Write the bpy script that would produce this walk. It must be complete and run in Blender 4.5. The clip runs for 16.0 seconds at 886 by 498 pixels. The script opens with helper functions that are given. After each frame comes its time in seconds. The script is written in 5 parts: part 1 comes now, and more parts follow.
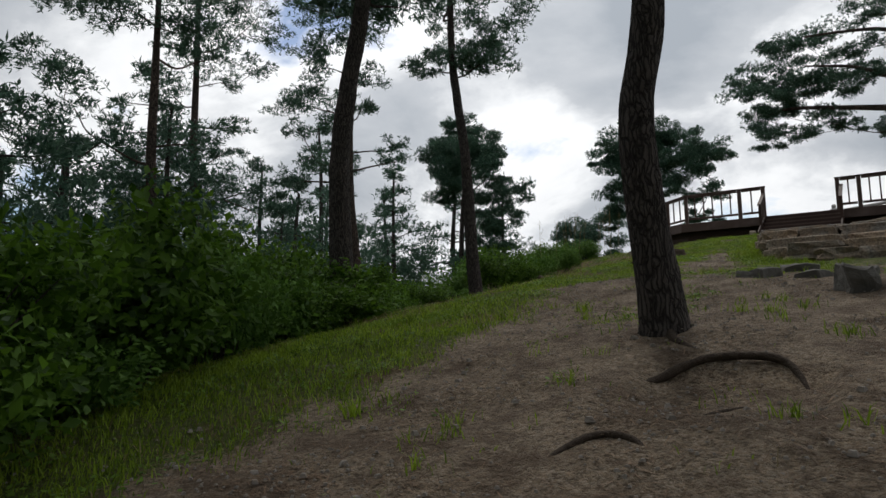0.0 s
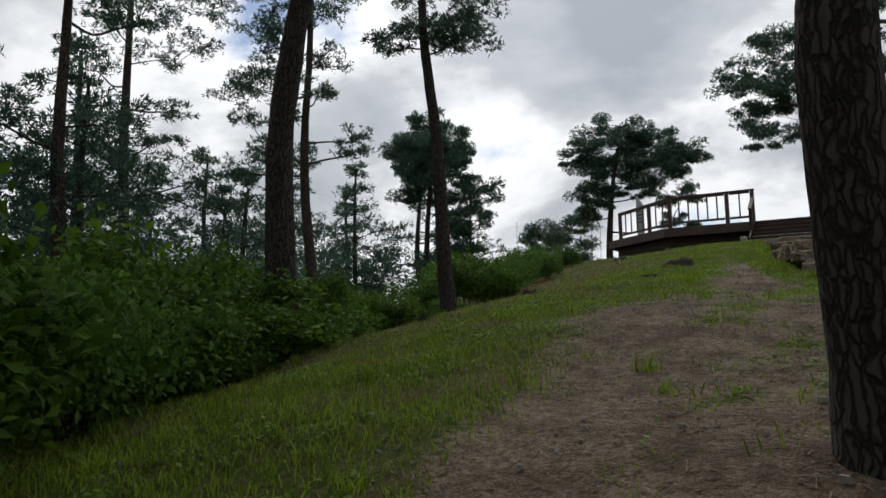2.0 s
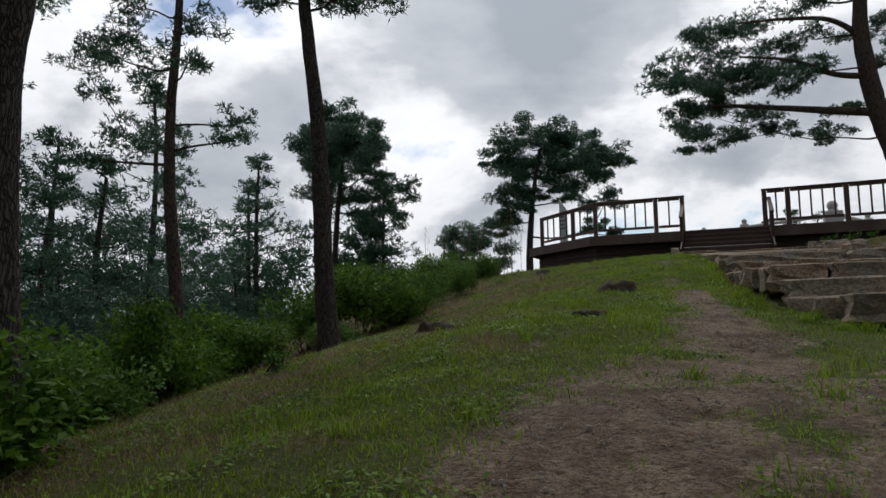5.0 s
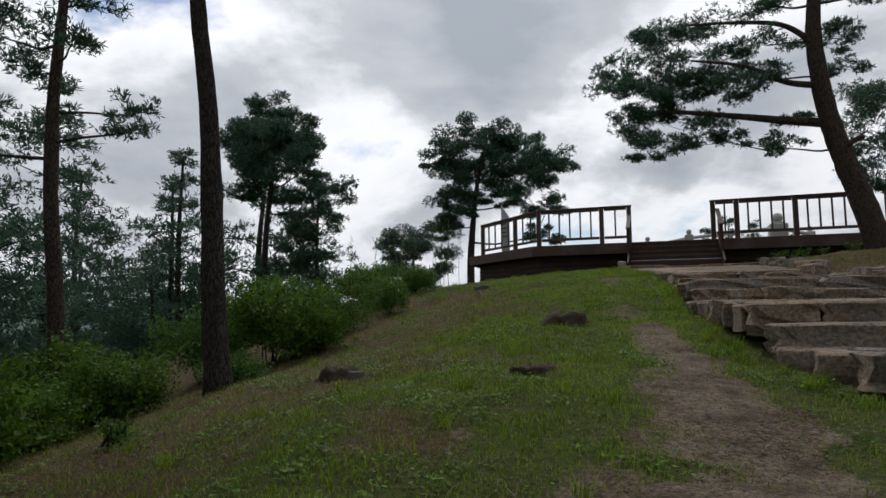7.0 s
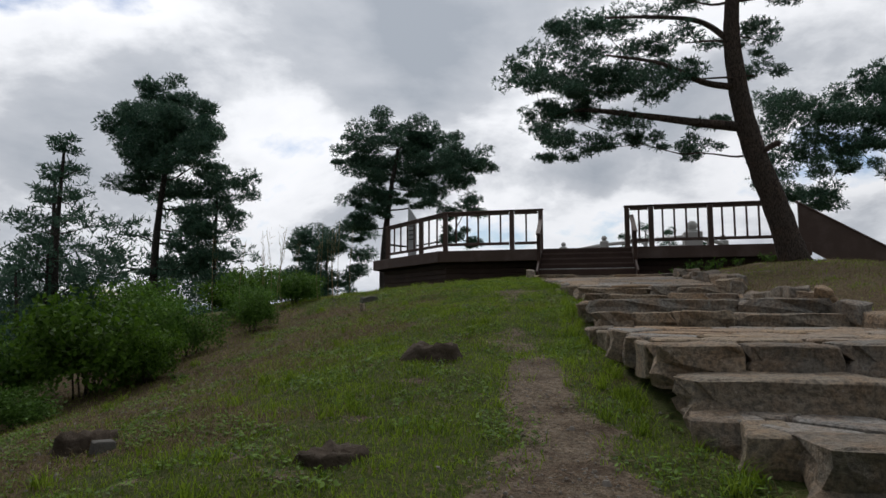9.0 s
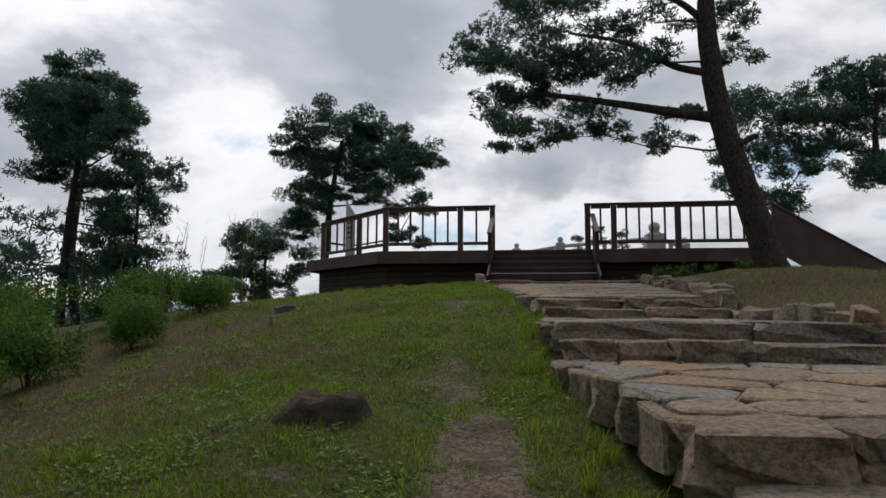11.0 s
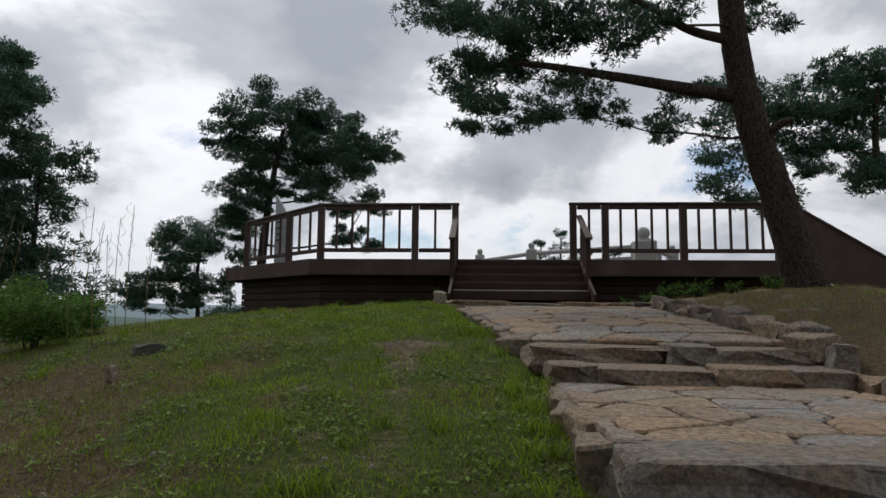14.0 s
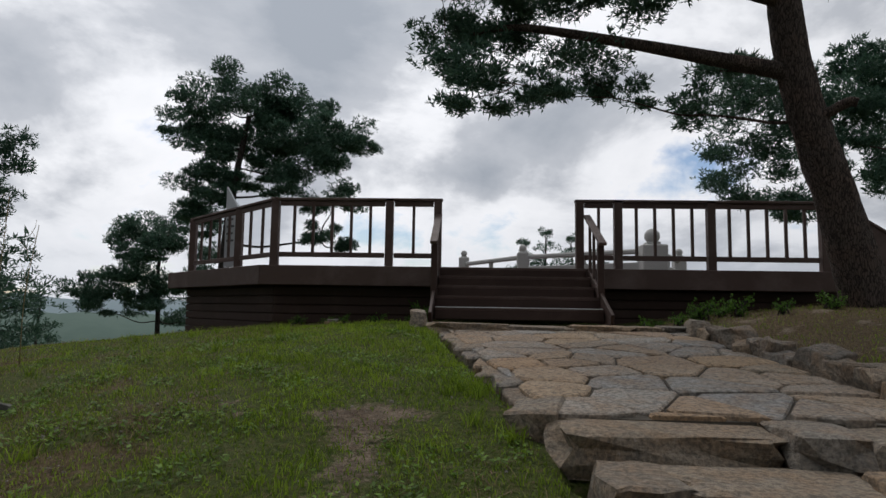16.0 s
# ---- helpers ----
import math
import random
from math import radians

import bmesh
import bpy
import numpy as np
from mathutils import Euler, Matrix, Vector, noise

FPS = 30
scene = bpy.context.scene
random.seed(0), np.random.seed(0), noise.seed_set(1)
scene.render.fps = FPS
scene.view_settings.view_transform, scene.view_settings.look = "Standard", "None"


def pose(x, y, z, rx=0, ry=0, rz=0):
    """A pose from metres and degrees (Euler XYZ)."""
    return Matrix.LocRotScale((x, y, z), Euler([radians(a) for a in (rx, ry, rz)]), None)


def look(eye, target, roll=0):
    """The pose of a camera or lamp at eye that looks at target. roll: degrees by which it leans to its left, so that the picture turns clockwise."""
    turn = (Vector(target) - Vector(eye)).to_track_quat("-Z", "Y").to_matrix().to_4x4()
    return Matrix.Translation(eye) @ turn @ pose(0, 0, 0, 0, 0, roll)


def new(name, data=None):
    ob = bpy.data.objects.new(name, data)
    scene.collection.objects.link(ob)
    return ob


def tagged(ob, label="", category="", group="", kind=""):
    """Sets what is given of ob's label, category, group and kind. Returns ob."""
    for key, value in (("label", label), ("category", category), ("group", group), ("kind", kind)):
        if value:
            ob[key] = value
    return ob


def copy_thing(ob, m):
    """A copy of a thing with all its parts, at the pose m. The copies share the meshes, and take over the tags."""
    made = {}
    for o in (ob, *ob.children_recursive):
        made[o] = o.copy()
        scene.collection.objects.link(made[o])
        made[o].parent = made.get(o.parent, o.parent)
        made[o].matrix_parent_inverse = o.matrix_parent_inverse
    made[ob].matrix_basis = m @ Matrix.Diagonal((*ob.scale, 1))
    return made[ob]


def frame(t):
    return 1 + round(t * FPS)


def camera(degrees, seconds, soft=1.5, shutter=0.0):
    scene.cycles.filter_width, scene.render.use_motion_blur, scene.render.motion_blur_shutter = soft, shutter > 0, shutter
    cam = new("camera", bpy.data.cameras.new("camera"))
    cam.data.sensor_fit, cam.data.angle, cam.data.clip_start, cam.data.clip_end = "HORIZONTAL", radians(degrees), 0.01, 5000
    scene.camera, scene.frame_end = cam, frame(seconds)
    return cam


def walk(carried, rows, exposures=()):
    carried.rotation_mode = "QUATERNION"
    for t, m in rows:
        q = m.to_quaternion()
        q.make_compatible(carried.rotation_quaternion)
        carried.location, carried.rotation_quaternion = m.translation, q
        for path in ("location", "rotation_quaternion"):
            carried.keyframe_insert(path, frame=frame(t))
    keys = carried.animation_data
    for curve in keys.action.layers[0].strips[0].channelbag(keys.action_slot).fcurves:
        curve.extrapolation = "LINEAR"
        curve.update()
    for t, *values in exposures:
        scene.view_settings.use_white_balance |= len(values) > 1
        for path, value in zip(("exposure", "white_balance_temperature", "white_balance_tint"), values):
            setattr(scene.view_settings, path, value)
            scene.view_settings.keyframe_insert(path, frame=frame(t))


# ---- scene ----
cam = camera(70.0, 16.0)
PATH = [
    (0, (3.738, -27.917, 0.041), (2.601, -26.284, 0.247), -1.4),
    (0.5, (3.402, -27.42, 0.141), (2.279, -25.778, 0.347), -1.3),
    (1, (3.051, -26.938, 0.239), (1.946, -25.284, 0.444), -1.3),
    (1.5, (2.641, -26.531, 0.347), (1.565, -24.857, 0.551), -1.2),
    (2, (2.311, -26.045, 0.403), (1.273, -24.348, 0.607), -1.1),
    (2.5, (1.97, -25.584, 0.494), (0.973, -23.862, 0.697), -1.0),
    (3, (1.762, -25.135, 0.591), (0.808, -23.388, 0.793), -1.0),
    (3.5, (1.66, -24.644, 0.664), (0.746, -22.876, 0.864), -0.8),
    (4, (1.585, -24.089, 0.753), (0.706, -22.304, 0.952), -0.8),
    (6.5, (1.062, -21.901, 1.313), (0.35, -20.042, 1.509), -0.6),
    (7, (1.021, -21.44, 1.431), (0.364, -19.561, 1.627), -0.5),
    (7.5, (1.046, -20.955, 1.538), (0.448, -19.057, 1.733), -0.3),
    (8, (1.096, -20.407, 1.597), (0.555, -18.492, 1.792), -0.3),
    (8.5, (1.274, -19.87, 1.677), (0.786, -17.94, 1.872), -0.2),
    (9, (1.337, -19.351, 1.733), (0.896, -17.41, 1.929), -0.1),
    (9.5, (1.399, -18.841, 1.801), (1.001, -16.89, 1.996), 0.0),
    (12, (1.021, -15.946, 2.105), (0.782, -13.97, 2.303), 0.4),
    (12.5, (0.966, -15.365, 2.199), (0.752, -13.386, 2.4), 0.5),
    (13, (0.89, -14.784, 2.299), (0.698, -12.803, 2.5), 0.5),
    (13.5, (0.849, -14.243, 2.367), (0.676, -12.261, 2.568), 0.5),
    (14, (0.811, -13.682, 2.447), (0.655, -11.698, 2.649), 0.6),
    (14.5, (0.794, -13.077, 2.561), (0.656, -11.092, 2.762), 0.7),
    (15, (0.771, -12.445, 2.659), (0.648, -10.459, 2.859), 0.8),
    (15.5, (0.695, -11.914, 2.764), (0.587, -9.927, 2.962), 0.9),
    (16, (0.635, -11.346, 2.837), (0.541, -9.358, 3.03), 0.9),
]
EXPOSURE = [(0, 0.03, 6500, 10), (6, -0.04, 6400, 11), (16, -0.08, 6400, 12)]
walk(cam, [(t, look(eye, target, roll)) for t, eye, target, roll in PATH], EXPOSURE)

# ---- daylight: broken overcast, the sun behind cloud ahead ----
SUN_ELEVATION, SUN_AZIMUTH = radians(52), radians(-25)  # azimuth from +y towards +x
world = bpy.data.worlds.new("overcast_sky")
scene.world = world
world.use_nodes = True


class Nodes:
    """Short hand for building a node tree."""

    def __init__(self, tree):
        self.tree = tree
        tree.nodes.clear()

    def add(self, kind, inputs=None, **settings):
        node = self.tree.nodes.new(kind)
        for key, value in settings.items():
            setattr(node, key, value)
        for key, value in (inputs or {}).items():
            socket = node.inputs[key]
            if isinstance(value, bpy.types.NodeSocket):
                self.tree.links.new(value, socket)
            else:
                socket.default_value = value
        return node

    def maths(self, operation, a, b=0.0, clamp=False):
        return self.add("ShaderNodeMath", {0: a, 1: b}, operation=operation, use_clamp=clamp).outputs[0]

    def mix(self, factor, a, b, blend="MIX"):
        node = self.add("ShaderNodeMix", {0: factor, 6: a, 7: b}, data_type="RGBA", blend_type=blend)
        return node.outputs[2]

    def ramp(self, value, *stops):
        node = self.add("ShaderNodeValToRGB", {0: value})
        while len(node.color_ramp.elements) < len(stops):
            node.color_ramp.elements.new(0.5)
        for e, (at, colour) in zip(node.color_ramp.elements, stops):
            e.position = at
            e.color = (*colour, 1) if isinstance(colour, tuple) else (colour, colour, colour, 1)
        return node.outputs[0]

    def noise(self, vector, scale, detail=4.0, rough=0.55, distortion=0.0):
        return self.add("ShaderNodeTexNoise", {"Vector": vector, "Scale": scale, "Detail": detail, "Roughness": rough, "Distortion": distortion}).outputs[0]


def build_sky():
    n = Nodes(world.node_tree)
    way = n.add("ShaderNodeTexCoord").outputs["Generated"]
    sky = n.add("ShaderNodeTexSky", sky_type="NISHITA", sun_disc=False, sun_elevation=SUN_ELEVATION, sun_rotation=SUN_AZIMUTH)
    clear = n.mix(1.0, sky.outputs[0], (0.11, 0.115, 0.12, 1), "MULTIPLY")
    axes = n.add("ShaderNodeSeparateXYZ", {0: way})
    height = n.maths("ADD", n.maths("MAXIMUM", axes.outputs[2], 0.0), 0.42)
    flat = n.add("ShaderNodeCombineXYZ", {0: n.maths("DIVIDE", axes.outputs[0], height), 1: n.maths("DIVIDE", axes.outputs[1], height), 2: 3.1}).outputs[0]
    billow = n.noise(flat, 2.3, 8, 0.55, 0.25)
    broad = n.noise(flat, 1.1, 3, 0.5, 0.2)
    fine = n.noise(flat, 7.0, 6, 0.6, 0.3)
    body = n.maths("ADD", n.maths("MULTIPLY", billow, 0.65), n.maths("ADD", n.maths("MULTIPLY", broad, 0.45), n.maths("MULTIPLY", fine, 0.12)))
    cover = n.ramp(body, (0.465, 0.0), (0.53, 1.0))
    shade = n.ramp(body, (0.48, (1.10, 1.11, 1.12)), (0.58, (0.96, 0.98, 1.0)), (0.66, (0.58, 0.61, 0.65)), (0.78, (0.40, 0.44, 0.49)))
    sun_way = Vector((math.sin(SUN_AZIMUTH) * math.cos(SUN_ELEVATION), math.cos(SUN_AZIMUTH) * math.cos(SUN_ELEVATION), math.sin(SUN_ELEVATION)))
    near_sun = n.add("ShaderNodeVectorMath", {0: way, 1: sun_way}, operation="DOT_PRODUCT").outputs["Value"]
    glow = n.ramp(n.maths("ADD", n.maths("MULTIPLY", near_sun, 0.5), 0.5), (0.25, 0.55), (0.62, 0.80), (0.985, 1.35))
    cloud = n.mix(1.0, shade, glow, "MULTIPLY")
    low = n.ramp(axes.outputs[2], (0.0, 0.5), (0.16, 0.0))
    cloud = n.mix(low, cloud, (0.74, 0.80, 0.87, 1))
    both = n.mix(cover, clear, cloud)
    background = n.add("ShaderNodeBackground", {0: both, 1: 0.82})
    n.add("ShaderNodeOutputWorld", {0: background.outputs[0]})


build_sky()
sun = new("sun", bpy.data.lights.new("sun", "SUN"))
sun.data.energy, sun.data.angle, sun.data.color = 1.1, radians(14), (1.0, 0.96, 0.9)
sun.matrix_world = look((math.sin(SUN_AZIMUTH) * 40, math.cos(SUN_AZIMUTH) * 40, 51), (0, 0, 0))


# ---- materials ----
def material(name, build, rough=0.9, specular=0.3):
    """build(n, place) returns base colour, bump height or None, bump strength, and if wanted a roughness."""
    m = bpy.data.materials.new(name)
    m.use_nodes = True
    n = Nodes(m.node_tree)
    place = n.add("ShaderNodeNewGeometry").outputs["Position"]
    colour, height, strength, *more = build(n, place)
    inputs = {"Base Color": colour, "Roughness": more[0] if more else rough, "Specular IOR Level": specular}
    if height is not None:
        inputs["Normal"] = n.add("ShaderNodeBump", {"Height": height, "Strength": strength, "Distance": 0.035}).outputs[0]
    shader = n.add("ShaderNodeBsdfPrincipled", inputs)
    n.add("ShaderNodeOutputMaterial", {0: shader.outputs[0]})
    return m


def ground_look(n, place):
    bare = n.add("ShaderNodeAttribute", attribute_name="bare").outputs["Fac"]
    litter = n.add("ShaderNodeAttribute", attribute_name="litter").outputs["Fac"]
    grain = n.noise(place, 140, 3, 0.7)
    small = n.noise(place, 22, 6, 0.7)
    mid = n.noise(place, 3.2, 5, 0.65)
    grit = n.add("ShaderNodeTexVoronoi", {"Vector": place, "Scale": 75.0})
    lumps = n.add("ShaderNodeTexVoronoi", {"Vector": place, "Scale": 24.0})
    own = n.add("ShaderNodeSeparateColor", {0: grit.outputs["Color"]}).outputs[0]
    sand = n.ramp(small, (0.3, (0.075, 0.054, 0.036)), (0.5, (0.205, 0.155, 0.105)), (0.7, (0.33, 0.25, 0.175)))
    sand = n.mix(n.ramp(own, (0.45, 0.0), (0.8, 0.4)), sand, (0.33, 0.285, 0.23, 1))
    sand = n.mix(n.ramp(own, (0.10, 0.4), (0.28, 0.0)), sand, (0.045, 0.033, 0.024, 1))
    sand = n.mix(n.ramp(mid, (0.44, 0.0), (0.64, 0.8)), sand, n.mix(grain, (0.03, 0.02, 0.013, 1), (0.13, 0.088, 0.058, 1)))
    soil = n.ramp(small, (0.3, (0.026, 0.038, 0.008)), (0.5, (0.075, 0.095, 0.020)), (0.72, (0.14, 0.105, 0.055)))
    dry = n.ramp(small, (0.3, (0.042, 0.026, 0.014)), (0.55, (0.13, 0.088, 0.048)), (0.78, (0.26, 0.19, 0.115)))
    edge = n.maths("ADD", bare, n.maths("MULTIPLY", n.maths("SUBTRACT", small, 0.5), 0.9))
    scrap = n.maths("ADD", litter, n.maths("MULTIPLY", n.maths("SUBTRACT", mid, 0.5), 1.2))
    colour = n.mix(n.ramp(scrap, (0.35, 0.0), (0.65, 0.9)), soil, dry)
    colour = n.mix(n.ramp(edge, (0.35, 0.0), (0.6, 1.0)), colour, sand)
    height = n.maths("ADD", n.maths("MULTIPLY", grain, 0.3), n.maths("ADD", n.maths("MULTIPLY", small, 1.2), n.maths("ADD", n.maths("MULTIPLY", grit.outputs["Distance"], -0.35), n.maths("MULTIPLY", lumps.outputs["Distance"], -0.5))))
    return colour, height, 1.0


def bark_look(low, high, red):
    def build(n, place):
        stretch = n.add("ShaderNodeMapping", {"Vector": n.add("ShaderNodeVectorMath", {0: n.add("ShaderNodeTexNoise", {"Vector": place, "Scale": 7.0, "Detail": 3.0}).outputs[1], 1: (0.09, 0.09, 0.3), 2: place}, operation="MULTIPLY_ADD").outputs[0], "Scale": (1, 1, 0.14)}).outputs[0]
        plates = n.add("ShaderNodeTexVoronoi", {"Vector": stretch, "Scale": 36.0}, feature="DISTANCE_TO_EDGE").outputs["Distance"]
        flakes = n.noise(stretch, 60, 6, 0.7)
        broad = n.noise(place, 2.2, 4, 0.6)
        crack = n.ramp(n.maths("ADD", plates, n.maths("MULTIPLY", flakes, 0.12)), (0.07, 0.0), (0.26, 1.0))
        colour = n.mix(flakes, (*low, 1), (*high, 1))
        colour = n.mix(n.ramp(broad, (0.45, 0.0), (0.7, 0.6)), colour, (*red, 1))
        colour = n.mix(crack, tuple(c * 0.6 for c in low) + (1,), colour)
        return colour, n.maths("ADD", crack, n.maths("MULTIPLY", flakes, 0.5)), 0.9
    return build


def leaf_look(dark, light, scale=1.5):
    def build(n, place):
        tone = n.noise(place, scale, 4, 0.6)
        own = n.add("ShaderNodeNewGeometry").outputs["Random Per Island"]
        mixed = n.maths("ADD", n.maths("MULTIPLY", tone, 0.6), n.maths("MULTIPLY", own, 0.45))
        return n.ramp(mixed, (0.25, dark), (0.8, light)), None, 0
    return build


def leaf_material(name, dark, light, scale=1.5, rough=0.55, glow=0.35):
    """Thin leaves: light also comes through them."""
    m = material(name, leaf_look(dark, light, scale), rough, 0.2)
    tree = m.node_tree
    shader = next(x for x in tree.nodes if x.type == "BSDF_PRINCIPLED")
    out = next(x for x in tree.nodes if x.type == "OUTPUT_MATERIAL")
    through_leaf = tree.nodes.new("ShaderNodeBsdfTranslucent")
    tree.links.new(shader.inputs["Base Color"].links[0].from_socket, through_leaf.inputs[0])
    blend = tree.nodes.new("ShaderNodeMixShader")
    blend.inputs[0].default_value = glow
    tree.links.new(shader.outputs[0], blend.inputs[1])
    tree.links.new(through_leaf.outputs[0], blend.inputs[2])
    tree.links.new(blend.outputs[0], out.inputs[0])
    return m


def stain_look(base, worn):
    """Brown stained timber with grain along its length and faded patches."""
    def build(n, place):
        own = n.add("ShaderNodeObjectInfo").outputs["Random"]
        long = n.add("ShaderNodeMapping", {"Vector": place, "Scale": (0.5, 6, 9)}).outputs[0]
        grain = n.noise(long, 9, 5, 0.65)
        patch = n.noise(place, 1.7, 5, 0.65)
        colour = n.mix(grain, tuple(c * 0.7 for c in base) + (1,), (*base, 1))
        colour = n.mix(n.ramp(patch, (0.48, 0.0), (0.75, 0.75)), colour, (*worn, 1))
        colour = n.mix(n.maths("MULTIPLY", own, 0.3), colour, tuple(c * 0.6 for c in base) + (1,))
        return colour, grain, 0.25
    return build


def stone_look(tones):
    """Split stone, each piece in a tone of its own, with lichen and dark seams."""
    def build(n, place):
        own = n.add("ShaderNodeObjectInfo").outputs["Random"]
        small = n.noise(place, 28, 6, 0.7)
        mid = n.noise(place, 4.5, 5, 0.6, 0.4)
        body = n.ramp(own, *[(i / (len(tones) - 1), c) for i, c in enumerate(tones)])
        colour = n.mix(n.ramp(mid, (0.40, 0.0), (0.64, 0.5)), body, (0.33, 0.205, 0.11, 1))
        colour = n.mix(n.ramp(small, (0.40, 0.65), (0.56, 0.0)), colour, (0.07, 0.065, 0.06, 1))
        colour = n.mix(n.ramp(small, (0.60, 0.0), (0.72, 0.5)), colour, (0.46, 0.45, 0.42, 1))
        return colour, n.maths("ADD", small, n.maths("MULTIPLY", mid, 1.4)), 0.9
    return build


def plain_look(a, b, scale=8.0, bump=0.3):
    def build(n, place):
        small = n.noise(place, scale, 6, 0.65)
        return n.mix(small, (*a, 1), (*b, 1)), small, bump
    return build


GROUND = material("ground_surface", ground_look, 0.95, 0.2)
BARK = material("pine_bark", bark_look((0.045, 0.039, 0.036), (0.13, 0.112, 0.102), (0.095, 0.074, 0.064)), 0.95, 0.2)
BARK_RED = material("red_pine_bark", bark_look((0.055, 0.043, 0.037), (0.17, 0.132, 0.112), (0.15, 0.095, 0.070)), 0.95, 0.2)
NEEDLES = leaf_material("pine_needles", (0.030, 0.070, 0.052), (0.092, 0.172, 0.108), 0.9, 0.5, 0.25)
LEAVES = leaf_material("shrub_leaves", (0.014, 0.040, 0.004), (0.115, 0.225, 0.020), 0.9, 0.6, 0.4)
LEAVES_PALE = leaf_material("pale_shrub_leaves", (0.035, 0.085, 0.012), (0.13, 0.25, 0.04), 1.1, 0.6, 0.4)
GRASS = leaf_material("grass_blades", (0.062, 0.112, 0.008), (0.31, 0.43, 0.038), 1.3, 0.6, 0.35)
CLOVER = leaf_material("low_leafy_weeds", (0.045, 0.095, 0.010), (0.18, 0.30, 0.036), 1.7, 0.6, 0.35)
GRASS_DRY = leaf_material("dry_grass", (0.13, 0.10, 0.05), (0.30, 0.24, 0.12), 2.0, 0.7, 0.2)
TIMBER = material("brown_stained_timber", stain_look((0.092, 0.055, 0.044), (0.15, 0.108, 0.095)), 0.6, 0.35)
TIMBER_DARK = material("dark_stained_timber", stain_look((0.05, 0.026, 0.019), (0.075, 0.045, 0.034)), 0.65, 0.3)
STONE = material("split_stone", stone_look([(0.21, 0.185, 0.155), (0.33, 0.265, 0.19), (0.25, 0.235, 0.21), (0.38, 0.27, 0.17)]), 0.9, 0.25)
FLAG = material("flagstone", stone_look([(0.33, 0.30, 0.26), (0.42, 0.28, 0.165), (0.40, 0.37, 0.325), (0.31, 0.305, 0.29), (0.47, 0.34, 0.215), (0.38, 0.33, 0.26)]), 0.85, 0.25)
MORTAR = material("mortar_and_earth", plain_look((0.06, 0.052, 0.042), (0.12, 0.105, 0.085), 20), 0.95, 0.2)
ROCK = material("lichen_rock", plain_look((0.05, 0.048, 0.045), (0.17, 0.16, 0.145), 9, 0.8), 0.95, 0.2)
STUMP = material("weathered_stump_wood", plain_look((0.022, 0.016, 0.012), (0.115, 0.088, 0.065), 18, 1.0), 0.95, 0.2)
GRANITE = material("pale_granite", plain_look((0.36, 0.355, 0.34), (0.52, 0.51, 0.49), 30, 0.3), 0.8, 0.3)
ALUMINIUM = material("aluminium_strip", plain_look((0.55, 0.55, 0.55), (0.68, 0.68, 0.68), 20, 0.1), 0.4, 0.5)
GREY_PANEL = material("grey_panel", plain_look((0.30, 0.31, 0.32), (0.42, 0.43, 0.44), 6, 0.05), 0.4, 0.4)
ROOT = material("bare_root", plain_look((0.025, 0.018, 0.013), (0.085, 0.062, 0.045), 30, 0.9), 0.9, 0.2)
INK = material("dark_print", plain_look((0.06, 0.06, 0.06), (0.10, 0.10, 0.10), 12, 0.0), 0.6, 0.3)
LITTER = leaf_material("pine_litter", (0.06, 0.035, 0.02), (0.24, 0.16, 0.10), 3.0, 0.8, 0.05)
PEBBLE = material("pebbles", plain_look((0.12, 0.10, 0.085), (0.34, 0.31, 0.27), 25, 0.2), 0.9, 0.25)
# distance haze is mixed into both hill colours: bluish, paler for the far ring
HILL = material("wooded_hill_haze_tint", plain_look((0.085, 0.13, 0.11), (0.13, 0.18, 0.15), 0.06, 0.0), 0.95, 0.1)
HILL_FAR = material("far_wooded_hill_haze_tint", plain_look((0.19, 0.25, 0.27), (0.24, 0.30, 0.32), 0.02, 0.0), 0.95, 0.1)


# ---- mesh helpers ----
def mesh_object(name, verts, faces, look_of, parent=None, label="", smooth=True):
    me = bpy.data.meshes.new(name)
    me.from_pydata(verts, [], faces)
    me.materials.append(look_of)
    if smooth:
        me.polygons.foreach_set("use_smooth", [True] * len(me.polygons))
    me.update()
    ob = new(name, me)
    if parent is not None:
        ob.parent = parent
    if label:
        ob["label"] = label
    return ob


def part(name, bm, look_of, parent, label="", smooth=False):
    me = bpy.data.meshes.new(name)
    bm.to_mesh(me)
    bm.free()
    me.materials.append(look_of)
    if smooth:
        me.polygons.foreach_set("use_smooth", [True] * len(me.polygons))
    ob = new(name, me)
    ob.parent = parent
    if label:
        ob["label"] = label
    return ob


def thing(name, at, label, category, group="", kind="", turn=0.0):
    ob = new(name)
    ob.empty_display_size = 0.2
    ob.matrix_world = pose(*at, 0, 0, turn)
    return tagged(ob, label, category, group, kind)


def bar(bm, a, b, wide, high, bevel=0.008):
    """A squared timber from a to b, with softened edges."""
    a, b = Vector(a), Vector(b)
    way = (b - a).normalized()
    side = way.cross(Vector((0, 0, 1)))
    side = side.normalized() if side.length > 1e-4 else Vector((1, 0, 0))
    up = side.cross(way)
    m = Matrix((side, way, up)).transposed().to_4x4()
    m.translation = (a + b) / 2
    made = bmesh.ops.create_cube(bm, size=1.0, matrix=m @ Matrix.Diagonal((wide, (b - a).length, high, 1)))
    if bevel:
        edges = {e for v in made["verts"] for e in v.link_edges}
        bmesh.ops.bevel(bm, geom=list(edges), offset=bevel, segments=1, affect="EDGES", profile=0.7)
    return bm


def one_bar(name, a, b, wide, high, look_of, parent, label="", bevel=0.008):
    return part(name, bar(bmesh.new(), a, b, wide, high, bevel), look_of, parent, label)


